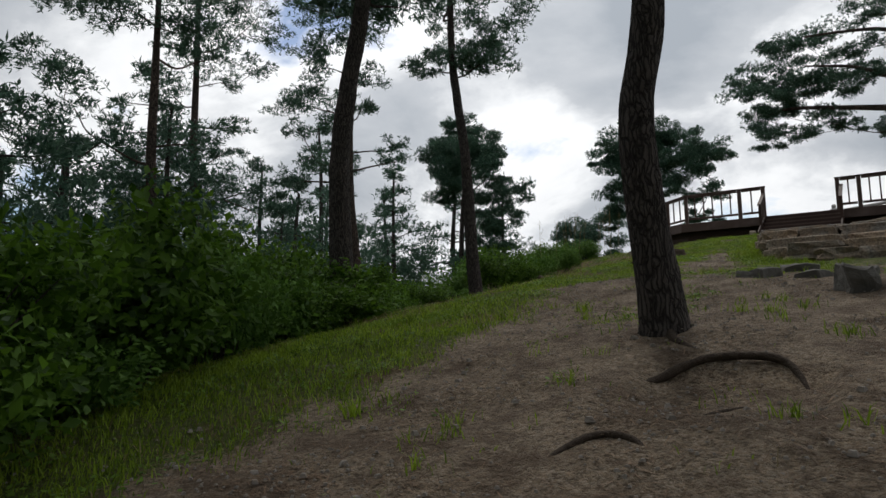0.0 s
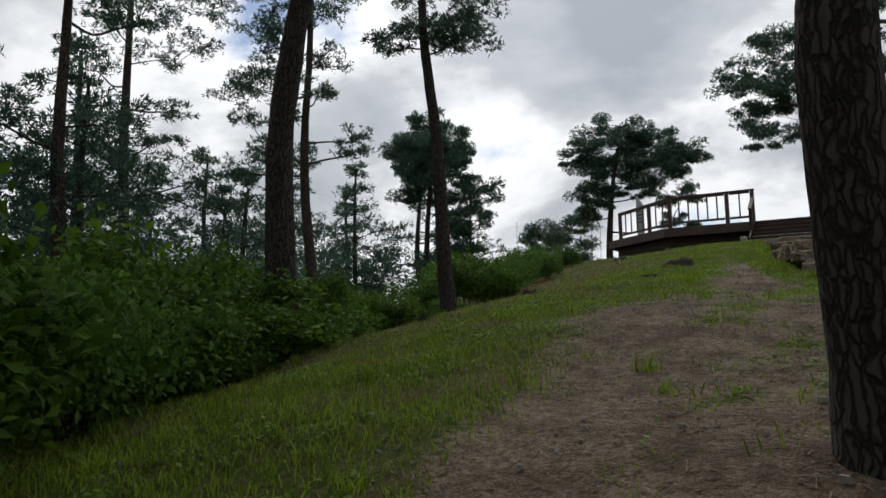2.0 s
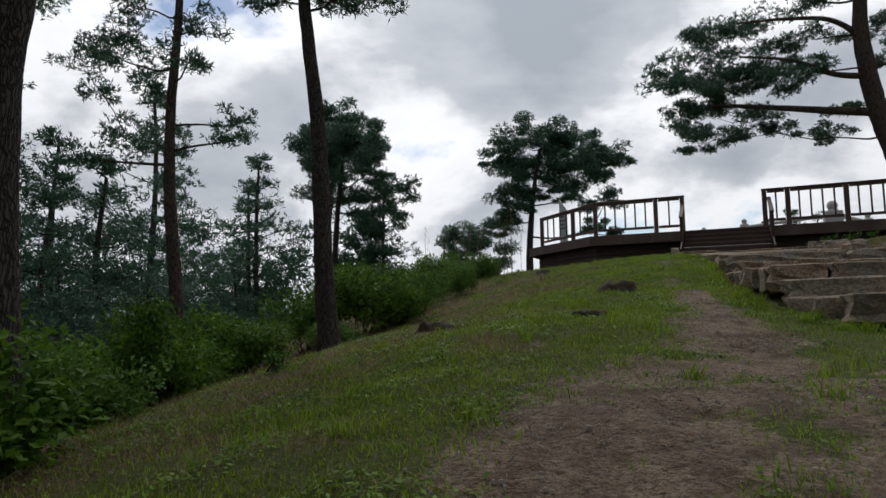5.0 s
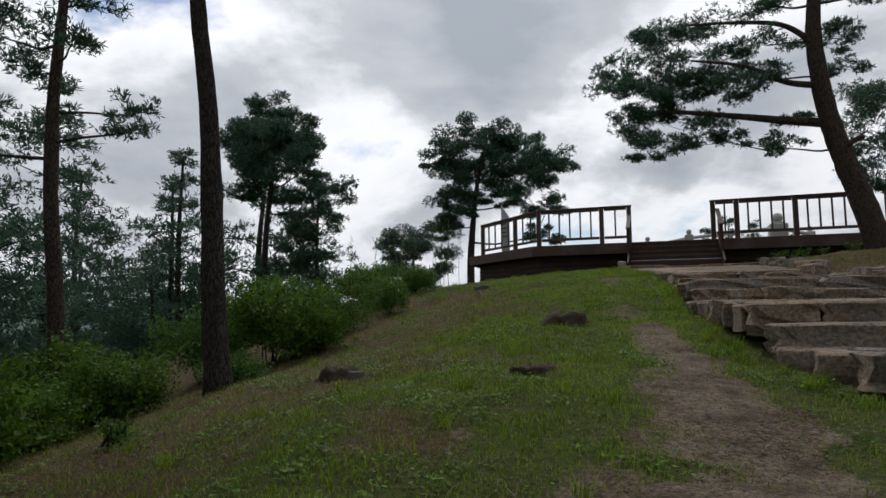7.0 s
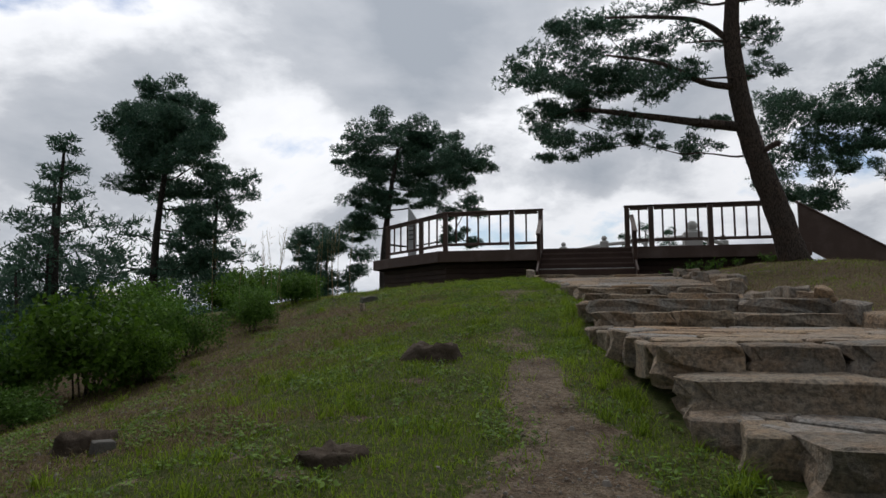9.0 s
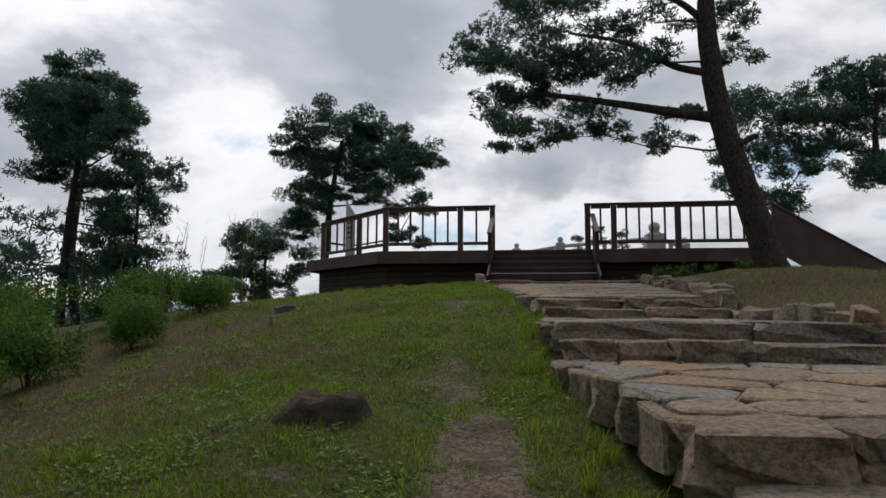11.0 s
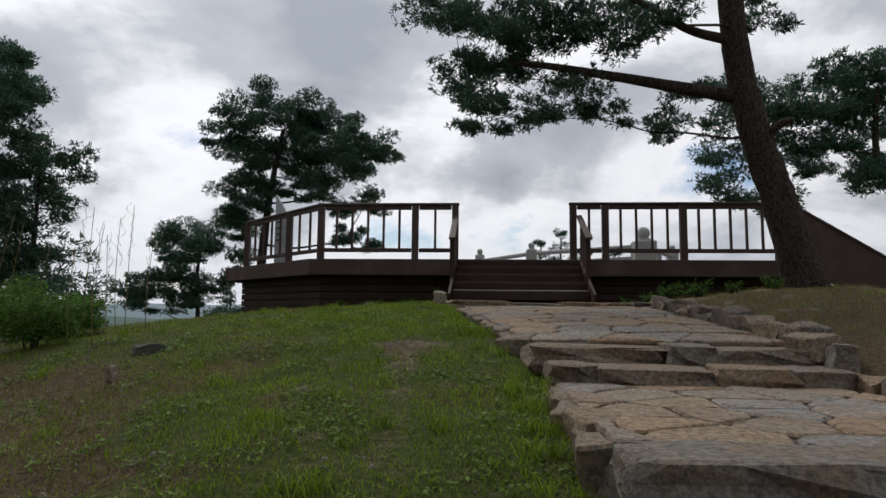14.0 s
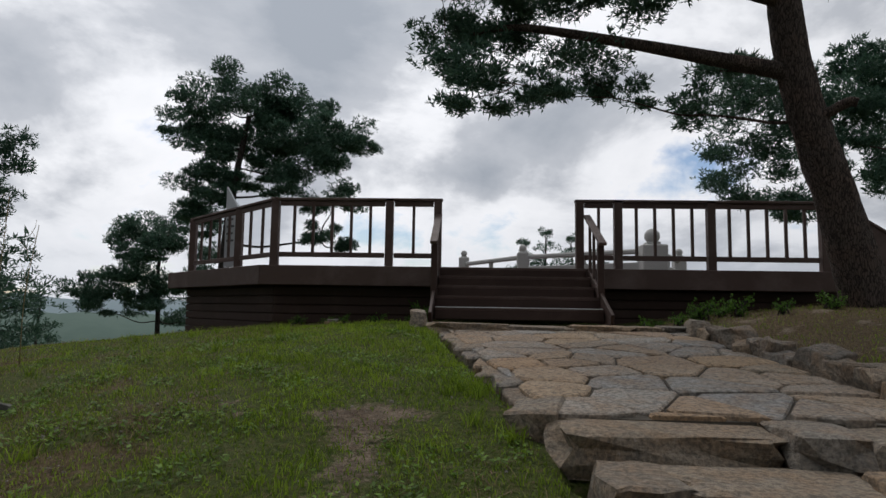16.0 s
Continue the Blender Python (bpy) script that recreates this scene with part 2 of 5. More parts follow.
def tube_mesh(points, radii, sides=10, rough=0.0, seed=0):
    """Vertices and faces of a bent, tapering limb."""
    pts = [Vector(p) for p in points]
    verts, faces = [], []
    side = Vector((1, 0, 0))
    for i, p in enumerate(pts):
        way = (pts[min(i + 1, len(pts) - 1)] - pts[max(i - 1, 0)]).normalized()
        side = (side - way * side.dot(way))
        side = side.normalized() if side.length > 1e-3 else way.orthogonal().normalized()
        up = way.cross(side)
        for k in range(sides):
            a = 2 * math.pi * k / sides
            d = side * math.cos(a) + up * math.sin(a)
            r = radii[i]
            if rough:
                q = p + d * r
                r *= 1 + rough * noise.noise(Vector((q.x * 9, q.y * 9, q.z * 2.4)) + Vector((seed, 0, 0))) + 0.5 * rough * noise.noise(Vector((q.x * 26, q.y * 26, q.z * 7)))
            verts.append(p + d * r)
    for i in range(len(pts) - 1):
        for k in range(sides):
            a, b = i * sides + k, i * sides + (k + 1) % sides
            faces.append((a, b, b + sides, a + sides))
    faces.append(tuple(reversed(range(sides))))
    faces.append(tuple(range((len(pts) - 1) * sides, len(pts) * sides)))
    return verts, faces


def smooth_path(points, steps):
    """A rounded line through the points (Catmull-Rom)."""
    p = [Vector(q) for q in points]
    p = [p[0] * 2 - p[1]] + p + [p[-1] * 2 - p[-2]]
    out = []
    for i in range(1, len(p) - 2):
        for k in range(steps):
            t = k / steps
            out.append(0.5 * (2 * p[i] + (p[i + 1] - p[i - 1]) * t + (2 * p[i - 1] - 5 * p[i] + 4 * p[i + 1] - p[i + 2]) * t * t + (3 * p[i] - p[i - 1] - 3 * p[i + 1] + p[i + 2]) * t ** 3))
    out.append(p[-2])
    return out


# ---- lie of the land ----
RIDGE_Y = [-70, -45, -33, -28, -25, -23.4, -22, -20.5, -17.8, -16.4, -14.6, -13.2, -11.5, -8, -6.7, -4.5, -2.1, 2, 10, 30, 60, 140, 400]
RIDGE_Z = [-9, -4.6, -2.2, -1.05, -0.47, -0.13, 0.03, 0.33, 0.62, 0.83, 1.03, 1.21, 1.40, 1.95, 2.15, 2.40, 2.62, 2.7, 2.7, 1.6, -3, -24, -40]


def smoothstep(a, b, x):
    t = min(1.0, max(0.0, (x - a) / (b - a)))
    return t * t * (3 - 2 * t)


def ridge(y):
    return float(np.interp(y, RIDGE_Y, RIDGE_Z))


STEP_TOPS = [  # y of the riser, top height, left end, right end
    (-16.6, 0.92, 2.9, 6.6), (-16.0, 1.08, 2.4, 6.4), (-14.8, 1.31, 1.97, 6.0), (-14.35, 1.50, 1.85, 5.8),
    (-11.5, 1.72, 1.42, 4.2), (-11.05, 1.87, 1.35, 4.05), (-8.3, 2.02, 1.28, 3.65), (-7.65, 2.165, 1.12, 3.75), (-2.75, 2.66, 0.10, 3.5),
]
RISE = {1: 0.0, 3: 0.02, 5: 0.005, 7: 0.087}  # slope of the landing behind a step


def terrace_height(y):
    z = None
    for k, (at, top, *_) in enumerate(STEP_TOPS):
        if y >= at:
            z = top + RISE.get(k, 0.0) * (y - at)
    return z


def stair_sides(y):
    ys = [s[0] for s in STEP_TOPS]
    return float(np.interp(y, ys, [s[2] for s in STEP_TOPS])), float(np.interp(y, ys, [s[3] for s in STEP_TOPS]))


def land(x, y):
    z = ridge(y)
    left = max(0.0, -0.6 - x)
    if left > 0:
        d = min(left, 11.0)
        z -= (0.13 * d + 0.012 * d * d) * float(np.interp(y, [-12, -9, -5.5, 0, 8], [1.0, 0.75, 0.42, 0.42, 1.0]))
        if left > 11:
            z -= 0.40 * min(left - 11, 35) + 0.1 * min(max(left - 46, 0), 200)
    right = max(0.0, x - 3.0)
    if right > 0:
        z += 0.10 * min(right, 3.5) * smoothstep(-19, -10, y)
        if right > 4.5:
            z -= 0.33 * min(right - 4.5, 40) + 0.08 * min(max(right - 44.5, 0), 200)
    # a worn hollow along the foot of the stone steps
    z -= 0.08 * smoothstep(0.8, 1.9, x) * smoothstep(-19.5, -17.2, y) * (1 - smoothstep(-14.0, -11.6, y)) * smoothstep(7.5, 6.0, x)
    # soil washed out below the roots
    z -= 0.10 * smoothstep(2.45, 2.7, x) * smoothstep(3.6, 3.35, x) * smoothstep(-24.02, -24.16, y) * smoothstep(-25.0, -24.5, y)
    far = math.hypot(x, y + 10)
    z = max(z, -34.0)
    if far < 60:
        z += 0.07 * noise.noise(Vector((x * 0.45, y * 0.45, 0))) + 0.03 * noise.noise(Vector((x * 1.7, y * 1.7, 5)))
        if far < 28:
            z += 0.012 * noise.noise(Vector((x * 6, y * 6, 9)))
    step = terrace_height(y)
    if step is not None and y < -0.5:
        a, b = stair_sides(y)
        if a - 0.25 < x < b + 0.05:
            inside = smoothstep(a - 0.02, a + 0.12, x)
            z = z + (min(z, step - 0.25) - z) * inside
            if inside == 0:
                z = min(z, step - 0.04)
    return z


def bare(x, y):
    """1 where the ground is worn to sand, 0 under closed grass."""
    broad = noise.noise(Vector((x * 0.9, y * 0.9, 3)))
    tufts = noise.noise(Vector((x * 2.1, y * 2.1, 3))) + 0.6 * noise.noise(Vector((x * 5.5, y * 5.5, 7)))
    edge = float(np.interp(y, [-29.5, -25.8, -24.5, -22.6, -20.5, -18.8, -17.2], [2.4, 1.45, 1.0, 0.6, 0.2, 0.1, 0.9])) + 0.35 * broad
    lower = smoothstep(-15.6, -18.2, y)
    w = lower * smoothstep(edge - 0.45, edge + 0.55, x) * smoothstep(9.0, 5.8, x + 1.2 * broad) * smoothstep(-37, -30, y + 2 * broad)
    centre = float(np.interp(y, [-19.6, -16.8, -14.8, -12.7, -10.3, -6.9, -4.4], [1.64, 1.37, 1.05, 0.72, 0.2, -0.05, -0.1])) + 0.15 * broad
    width = float(np.interp(y, [-18.5, -15.5, -12.7, -11.2, -9.5, -6.9, -6.0], [0.75, 0.34, 0.22, 0.15, 0.10, 0.2, 0.0]))
    strong = float(np.interp(y, [-13.6, -11.6, -9.7, -6.9, -6.0], [1.0, 0.55, 0.4, 0.7, 0.0]))
    w = max(w, (1 - smoothstep(width * 0.4, width * 1.75 + 0.01, abs(x - centre))) * strong)
    w = max(w, 0.45 * smoothstep(3.0, 4.2, x) * smoothstep(-9, -6, y) * smoothstep(10.5, 9, x))
    w -= 0.6 * max(0.0, tufts - 0.15)
    if y > -20.2:  # weedy ground between the trodden line and the steps
        w -= smoothstep(1.5, 2.1, x) * smoothstep(-20.2, -19.2, y) * (0.25 + 0.9 * max(0.0, tufts + 0.3))
    w = max(w, 0.9 * (1 - smoothstep(0.25, 0.75, math.hypot((x - 0.75) * 1.3, (y + 19.0) * 0.6) + 0.25 * tufts)))
    lane = 1 - smoothstep(0.1, 0.55, abs(x - float(np.interp(y, [-23.4, -20.5, -18.2, -15.8], [2.3, 1.73, 1.04, 0.7]))))
    if -23.5 < y < -15:
        w -= 0.75 * lane * max(0.0, 0.35 + tufts)
    w += (1.2 * max(0.0, -tufts - 0.28) + 0.5 * max(0.0, -broad - 0.2)) * smoothstep(-4.5, -1, x)
    return min(1.0, max(0.0, w))


def litter(x, y):
    """1 where dry stalks and needles cover the ground."""
    w = smoothstep(-0.9, -2.8, x) * 0.7
    w += 1.3 * max(0.0, noise.noise(Vector((x * 0.9, y * 0.9, 21))) + 0.45 * noise.noise(Vector((x * 3, y * 3, 2))) + 0.06)
    w *= max(0.65, smoothstep(0.4, -1.2, x)) * max(0.4, smoothstep(-4.5, -8.5, y))
    bank = smoothstep(3.2, 4.2, x) * smoothstep(-14, -9, y) * smoothstep(11, 9, x)
    w = max(w, bank * (0.85 + 0.6 * noise.noise(Vector((x * 1.1, y * 1.1, 51)))))
    return min(1.0, max(0.0, w))


def spread(fine_from, fine_to, step, reach):
    """Grid lines: close in the middle, wider and wider out to the horizon."""
    inner = list(np.arange(fine_from, fine_to + step / 2, step))
    low, high, gap = [], [], step
    while (low[-1] if low else fine_from) > -reach:
        gap *= 1.22
        low.append((low[-1] if low else fine_from) - gap)
    gap = step
    while (high[-1] if high else fine_to) < reach:
        gap *= 1.22
        high.append((high[-1] if high else fine_to) + gap)
    return low[::-1] + inner + high


def build_ground():
    xs, ys = spread(-7.5, 7.0, 0.13, 3500), spread(-29.0, 0.5, 0.13, 3500)
    verts = [(x, y, land(x, y)) for y in ys for x in xs]
    w = len(xs)
    faces = [(j * w + i, j * w + i + 1, (j + 1) * w + i + 1, (j + 1) * w + i) for j in range(len(ys) - 1) for i in range(w - 1)]
    ob = mesh_object("ground", verts, faces, GROUND)
    for key, rule in (("bare", bare), ("litter", litter)):
        values = ob.data.attributes.new(key, "FLOAT", "POINT")
        values.data.foreach_set("value", [rule(v[0], v[1]) if abs(v[0]) < 30 and -60 < v[1] < 8 else 0.0 for v in verts])
    return tagged(ob, "sloping hill ground of worn sandy soil, grass and dry litter", "ground", kind="structure")


build_ground()


# ---- timber deck with its rails and steps ----
DECK, RAIL = 3.6, 4.85
EDGE = [(7.4, -0.2), (-3.16, -0.2), (-6.4, 3.04), (-6.4, 12.0), (7.4, 12.0)]


def prism(bm, outline, low, high):
    bottom = [bm.verts.new((x, y, low)) for x, y in outline]
    top = [bm.verts.new((x, y, high)) for x, y in outline]
    bm.faces.new(bottom)
    bm.faces.new(top)
    for i in range(len(outline)):
        j = (i + 1) % len(outline)
        bm.faces.new((bottom[i], bottom[j], top[j], top[i]))
    bmesh.ops.recalc_face_normals(bm, faces=bm.faces)
    return bm


def build_deck():
    deck = thing("timber_deck", (0, 0, DECK), "raised brown-stained timber viewing deck on the hilltop", "deck", kind="structure")
    slab = [(x * 0.995, y + 0.04 if y < 0 else y) for x, y in EDGE]
    part("deck_floor", prism(bmesh.new(), slab, -0.06, -0.004), TIMBER, deck)
    for a, b in ((0.0, 7.4), (-3.16, 0.0)):
        one_bar("fascia_board", (a, -0.2, -0.175), (b, -0.2, -0.175), 0.045, 0.35, TIMBER, deck)
    one_bar("fascia_board", (-3.16, -0.2, -0.175), (-6.4, 3.04, -0.175), 0.045, 0.35, TIMBER, deck)
    one_bar("fascia_board", (-6.4, 3.04, -0.175), (-6.4, 12, -0.175), 0.045, 0.35, TIMBER, deck)
    # slab added behind the skirt boards to block daylight through their gaps
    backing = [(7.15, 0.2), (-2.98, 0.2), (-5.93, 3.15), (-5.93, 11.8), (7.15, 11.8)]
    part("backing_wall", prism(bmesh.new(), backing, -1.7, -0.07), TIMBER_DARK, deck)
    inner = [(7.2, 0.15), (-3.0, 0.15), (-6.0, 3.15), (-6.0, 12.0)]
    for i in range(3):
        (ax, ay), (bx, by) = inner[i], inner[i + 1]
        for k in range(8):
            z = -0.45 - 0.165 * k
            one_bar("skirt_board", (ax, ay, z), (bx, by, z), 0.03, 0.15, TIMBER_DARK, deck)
    return deck


def build_rail(posts, counts, label):
    """A railing through the posts, with so many balusters in each bay."""
    rail = thing("deck_railing", (posts[0][0], posts[0][1], DECK), label, "railing", "railings of the deck")
    o = Vector((posts[0][0], posts[0][1]))
    local = [Vector(p) - o for p in posts]
    high = RAIL - DECK
    for p in local:
        one_bar("post", (p.x, p.y, -0.02), (p.x, p.y, high - 0.05), 0.14, 0.14, TIMBER, rail)
    for a, b, n in zip(local, local[1:], counts):
        way = (b - a).normalized()
        over = way * 0.085
        one_bar("top_rail", (*(a - over), high - 0.025), (*(b + over), high - 0.025), 0.13, 0.05, TIMBER, rail)
        one_bar("under_rail", (*(a + over), high - 0.10), (*(b - over), high - 0.10), 0.045, 0.09, TIMBER, rail)
        one_bar("bottom_rail", (*(a + over), 0.21), (*(b - over), 0.21), 0.045, 0.09, TIMBER, rail)
        for k in range(n):
            q = a.lerp(b, (k + 1) / (n + 1))
            one_bar("baluster", (q.x, q.y, 0.25), (q.x, q.y, high - 0.14), 0.05, 0.05, TIMBER, rail, bevel=0.005)
    return rail


def build_deck_steps():
    flight = thing("deck_steps", (0, 0, DECK), "dark brown timber steps with pale metal nosings up to the deck", "steps")
    rise, run = 0.178, 0.36
    for k in range(1, 6):
        y, z = -0.22 - run * (k - 1), -rise * k
        if k < 5:
            one_bar("tread", (0.06, y - run / 2, z - 0.02), (2.62, y - run / 2, z - 0.02), run + 0.02, 0.04, TIMBER, flight)
            one_bar("nosing", (0.07, y - run, z + 0.002), (2.61, y - run, z + 0.002), 0.03, 0.012, ALUMINIUM if k == 4 else TIMBER, flight, "thin metal nosing", 0.002)
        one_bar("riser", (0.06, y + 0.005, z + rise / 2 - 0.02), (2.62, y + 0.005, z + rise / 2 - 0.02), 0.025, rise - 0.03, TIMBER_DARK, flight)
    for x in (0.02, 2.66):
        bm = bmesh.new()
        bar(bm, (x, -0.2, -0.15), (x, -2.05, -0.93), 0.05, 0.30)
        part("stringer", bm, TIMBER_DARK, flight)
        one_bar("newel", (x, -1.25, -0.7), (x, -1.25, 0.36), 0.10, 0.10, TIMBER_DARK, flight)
        one_bar("handrail", (x, -0.06, 0.95), (x, -1.45, 0.30), 0.12, 0.05, TIMBER, flight)
        for y in (-0.35, -0.7):
            one_bar("baluster", (x, y, -0.3), (x, y, 0.93 + 0.46 * (y + 0.06)), 0.045, 0.045, TIMBER, flight, bevel=0.005)
    one_bar("corner_strip", (-0.03, -0.24, -0.75), (-0.03, -0.24, 0.0), 0.02, 0.02, ALUMINIUM, flight, "pale aluminium corner strip", 0.003)
    return flight


def build_side_ramp():
    ramp = thing("stair_side_panel", (7.2, 0.1, 3.57), "solid dark timber side of steps going down from the deck", "panel")
    bm = bmesh.new()
    outline = [(0, 1.2), (0, 0.0), (2.1, -1.3), (4.2, -2.6), (4.2, -1.4)]
    for y in (0, 0.06):
        bm.faces.new([bm.verts.new((x, y, z)) for x, z in outline])
    bm.verts.ensure_lookup_table()
    k = len(outline)
    for i in range(k):
        bm.faces.new((bm.verts[i], bm.verts[(i + 1) % k], bm.verts[k + (i + 1) % k], bm.verts[k + i]))
    bmesh.ops.recalc_face_normals(bm, faces=bm.faces)
    part("board_panel", bm, TIMBER, ramp)
    one_bar("sloping_cap", (-0.05, 0.03, 1.24), (4.25, 0.03, -1.38), 0.12, 0.05, TIMBER, ramp)
    return ramp


build_deck()
build_rail([(-5.75, 2.77), (-4.05, 1.07), (-2.98, 0.0), (-0.88, 0.0), (0.0, 0.0)], [4, 2, 5, 1], "brown-stained timber deck railing with square balusters, turning a corner")
build_rail([(2.54, 0.0), (3.22, 0.0), (4.85, 0.0), (6.8, 0.0)], [1, 4, 5], "brown-stained timber deck railing with square balusters beside the pine")
build_deck_steps()
build_side_ramp()


# ---- stone steps and flagged terraces ----
def rock_mesh(name, size, seed, rough=0.10, flat_top=False):
    """A split stone with worn, uneven edges; its base at z 0."""
    rng = random.Random(seed)
    bm = bmesh.new()
    bmesh.ops.create_cube(bm, size=1.0)
    bmesh.ops.bevel(bm, geom=list(bm.edges), offset=0.055, segments=1, affect="EDGES")
    bmesh.ops.subdivide_edges(bm, edges=[e for e in bm.edges if e.calc_length() > 0.4], cuts=2, use_grid_fill=True)
    shift = Vector((rng.uniform(-50, 50), rng.uniform(-50, 50), 0))
    for v in bm.verts:
        q = Vector((v.co.x * size[0], v.co.y * size[1], v.co.z * size[2]))
        k = noise.noise_vector(q * 4.0 + shift) * rough * min(size) * 1.6
        if flat_top and v.co.z > 0.2:
            k.z *= 0.35
        v.co = q + k + Vector((0, 0, size[2] / 2))
    me = bpy.data.meshes.new(name)
    bm.to_mesh(me)
    bm.free()
    return me


def place(name, me, look_of, m, parent=None):
    if not me.materials:
        me.materials.append(look_of)
    ob = new(name, me)
    if parent is not None:
        ob.parent = parent
    ob.matrix_basis = m
    return ob


def clip_cell(poly, mid, normal):
    """The part of a polygon on the near side of a line."""
    out = []
    for i, a in enumerate(poly):
        b = poly[(i + 1) % len(poly)]
        da, db = (a - mid).dot(normal), (b - mid).dot(normal)
        if da <= 0:
            out.append(a)
        if (da < 0 < db) or (db < 0 < da):
            out.append(a.lerp(b, da / (da - db)))
    return out


def flag_cells(outline, spacing, seed):
    """Uneven paving cells that fill the outline."""
    rng = random.Random(seed)
    xs, ys = [p.x for p in outline], [p.y for p in outline]
    seeds = []
    y = min(ys) - spacing / 2
    row = 0
    while y < max(ys) + spacing:
        x = min(xs) - spacing + (row % 2) * spacing / 2
        while x < max(xs) + spacing:
            seeds.append(Vector((x + rng.uniform(-0.36, 0.36) * spacing, y + rng.uniform(-0.3, 0.3) * spacing)))
            x += spacing * rng.choice((0.8, 1.0, 1.5))
        y += spacing * 0.72
        row += 1
    cells = []
    for s in seeds:
        poly = [p.copy() for p in outline]
        for o in seeds:
            if o is s or (o - s).length > spacing * 3.5 or not poly:
                continue
            d = (o - s).normalized()
            poly = clip_cell(poly, (s + o) / 2 - d * 0.012, d)
        if len(poly) >= 3:
            area = abs(sum(a.x * b.y - b.x * a.y for a, b in zip(poly, poly[1:] + poly[:1]))) / 2
            if area > 0.02:
                cells.append(poly)
    return cells


def flag_mesh(poly, centre, thick, seed):
    """One flagstone: a slab with rounded corners and a slightly hollow, uneven top."""
    rng = random.Random(seed)
    rounded = []
    for i, p in enumerate(poly):
        before, after = poly[i - 1], poly[(i + 1) % len(poly)]
        rounded += [p.lerp(before, 0.14), p.lerp(after, 0.14)]
    rounded = [p - centre for p in rounded]
    bm = bmesh.new()
    low = [bm.verts.new((p.x, p.y, -thick)) for p in rounded]
    high = [bm.verts.new((p.x, p.y, -0.012 + rng.uniform(-0.006, 0.004))) for p in rounded]
    top = [bm.verts.new((p.x * 0.93, p.y * 0.93, rng.uniform(-0.004, 0.005))) for p in rounded]
    n = len(rounded)
    for i in range(n):
        j = (i + 1) % n
        bm.faces.new((low[i], low[j], high[j], high[i]))
        bm.faces.new((high[i], high[j], top[j], top[i]))
    bm.faces.new(top)
    bmesh.ops.recalc_face_normals(bm, faces=bm.faces)
    me = bpy.data.meshes.new("flagstone")
    bm.to_mesh(me)
    bm.free()
    return me


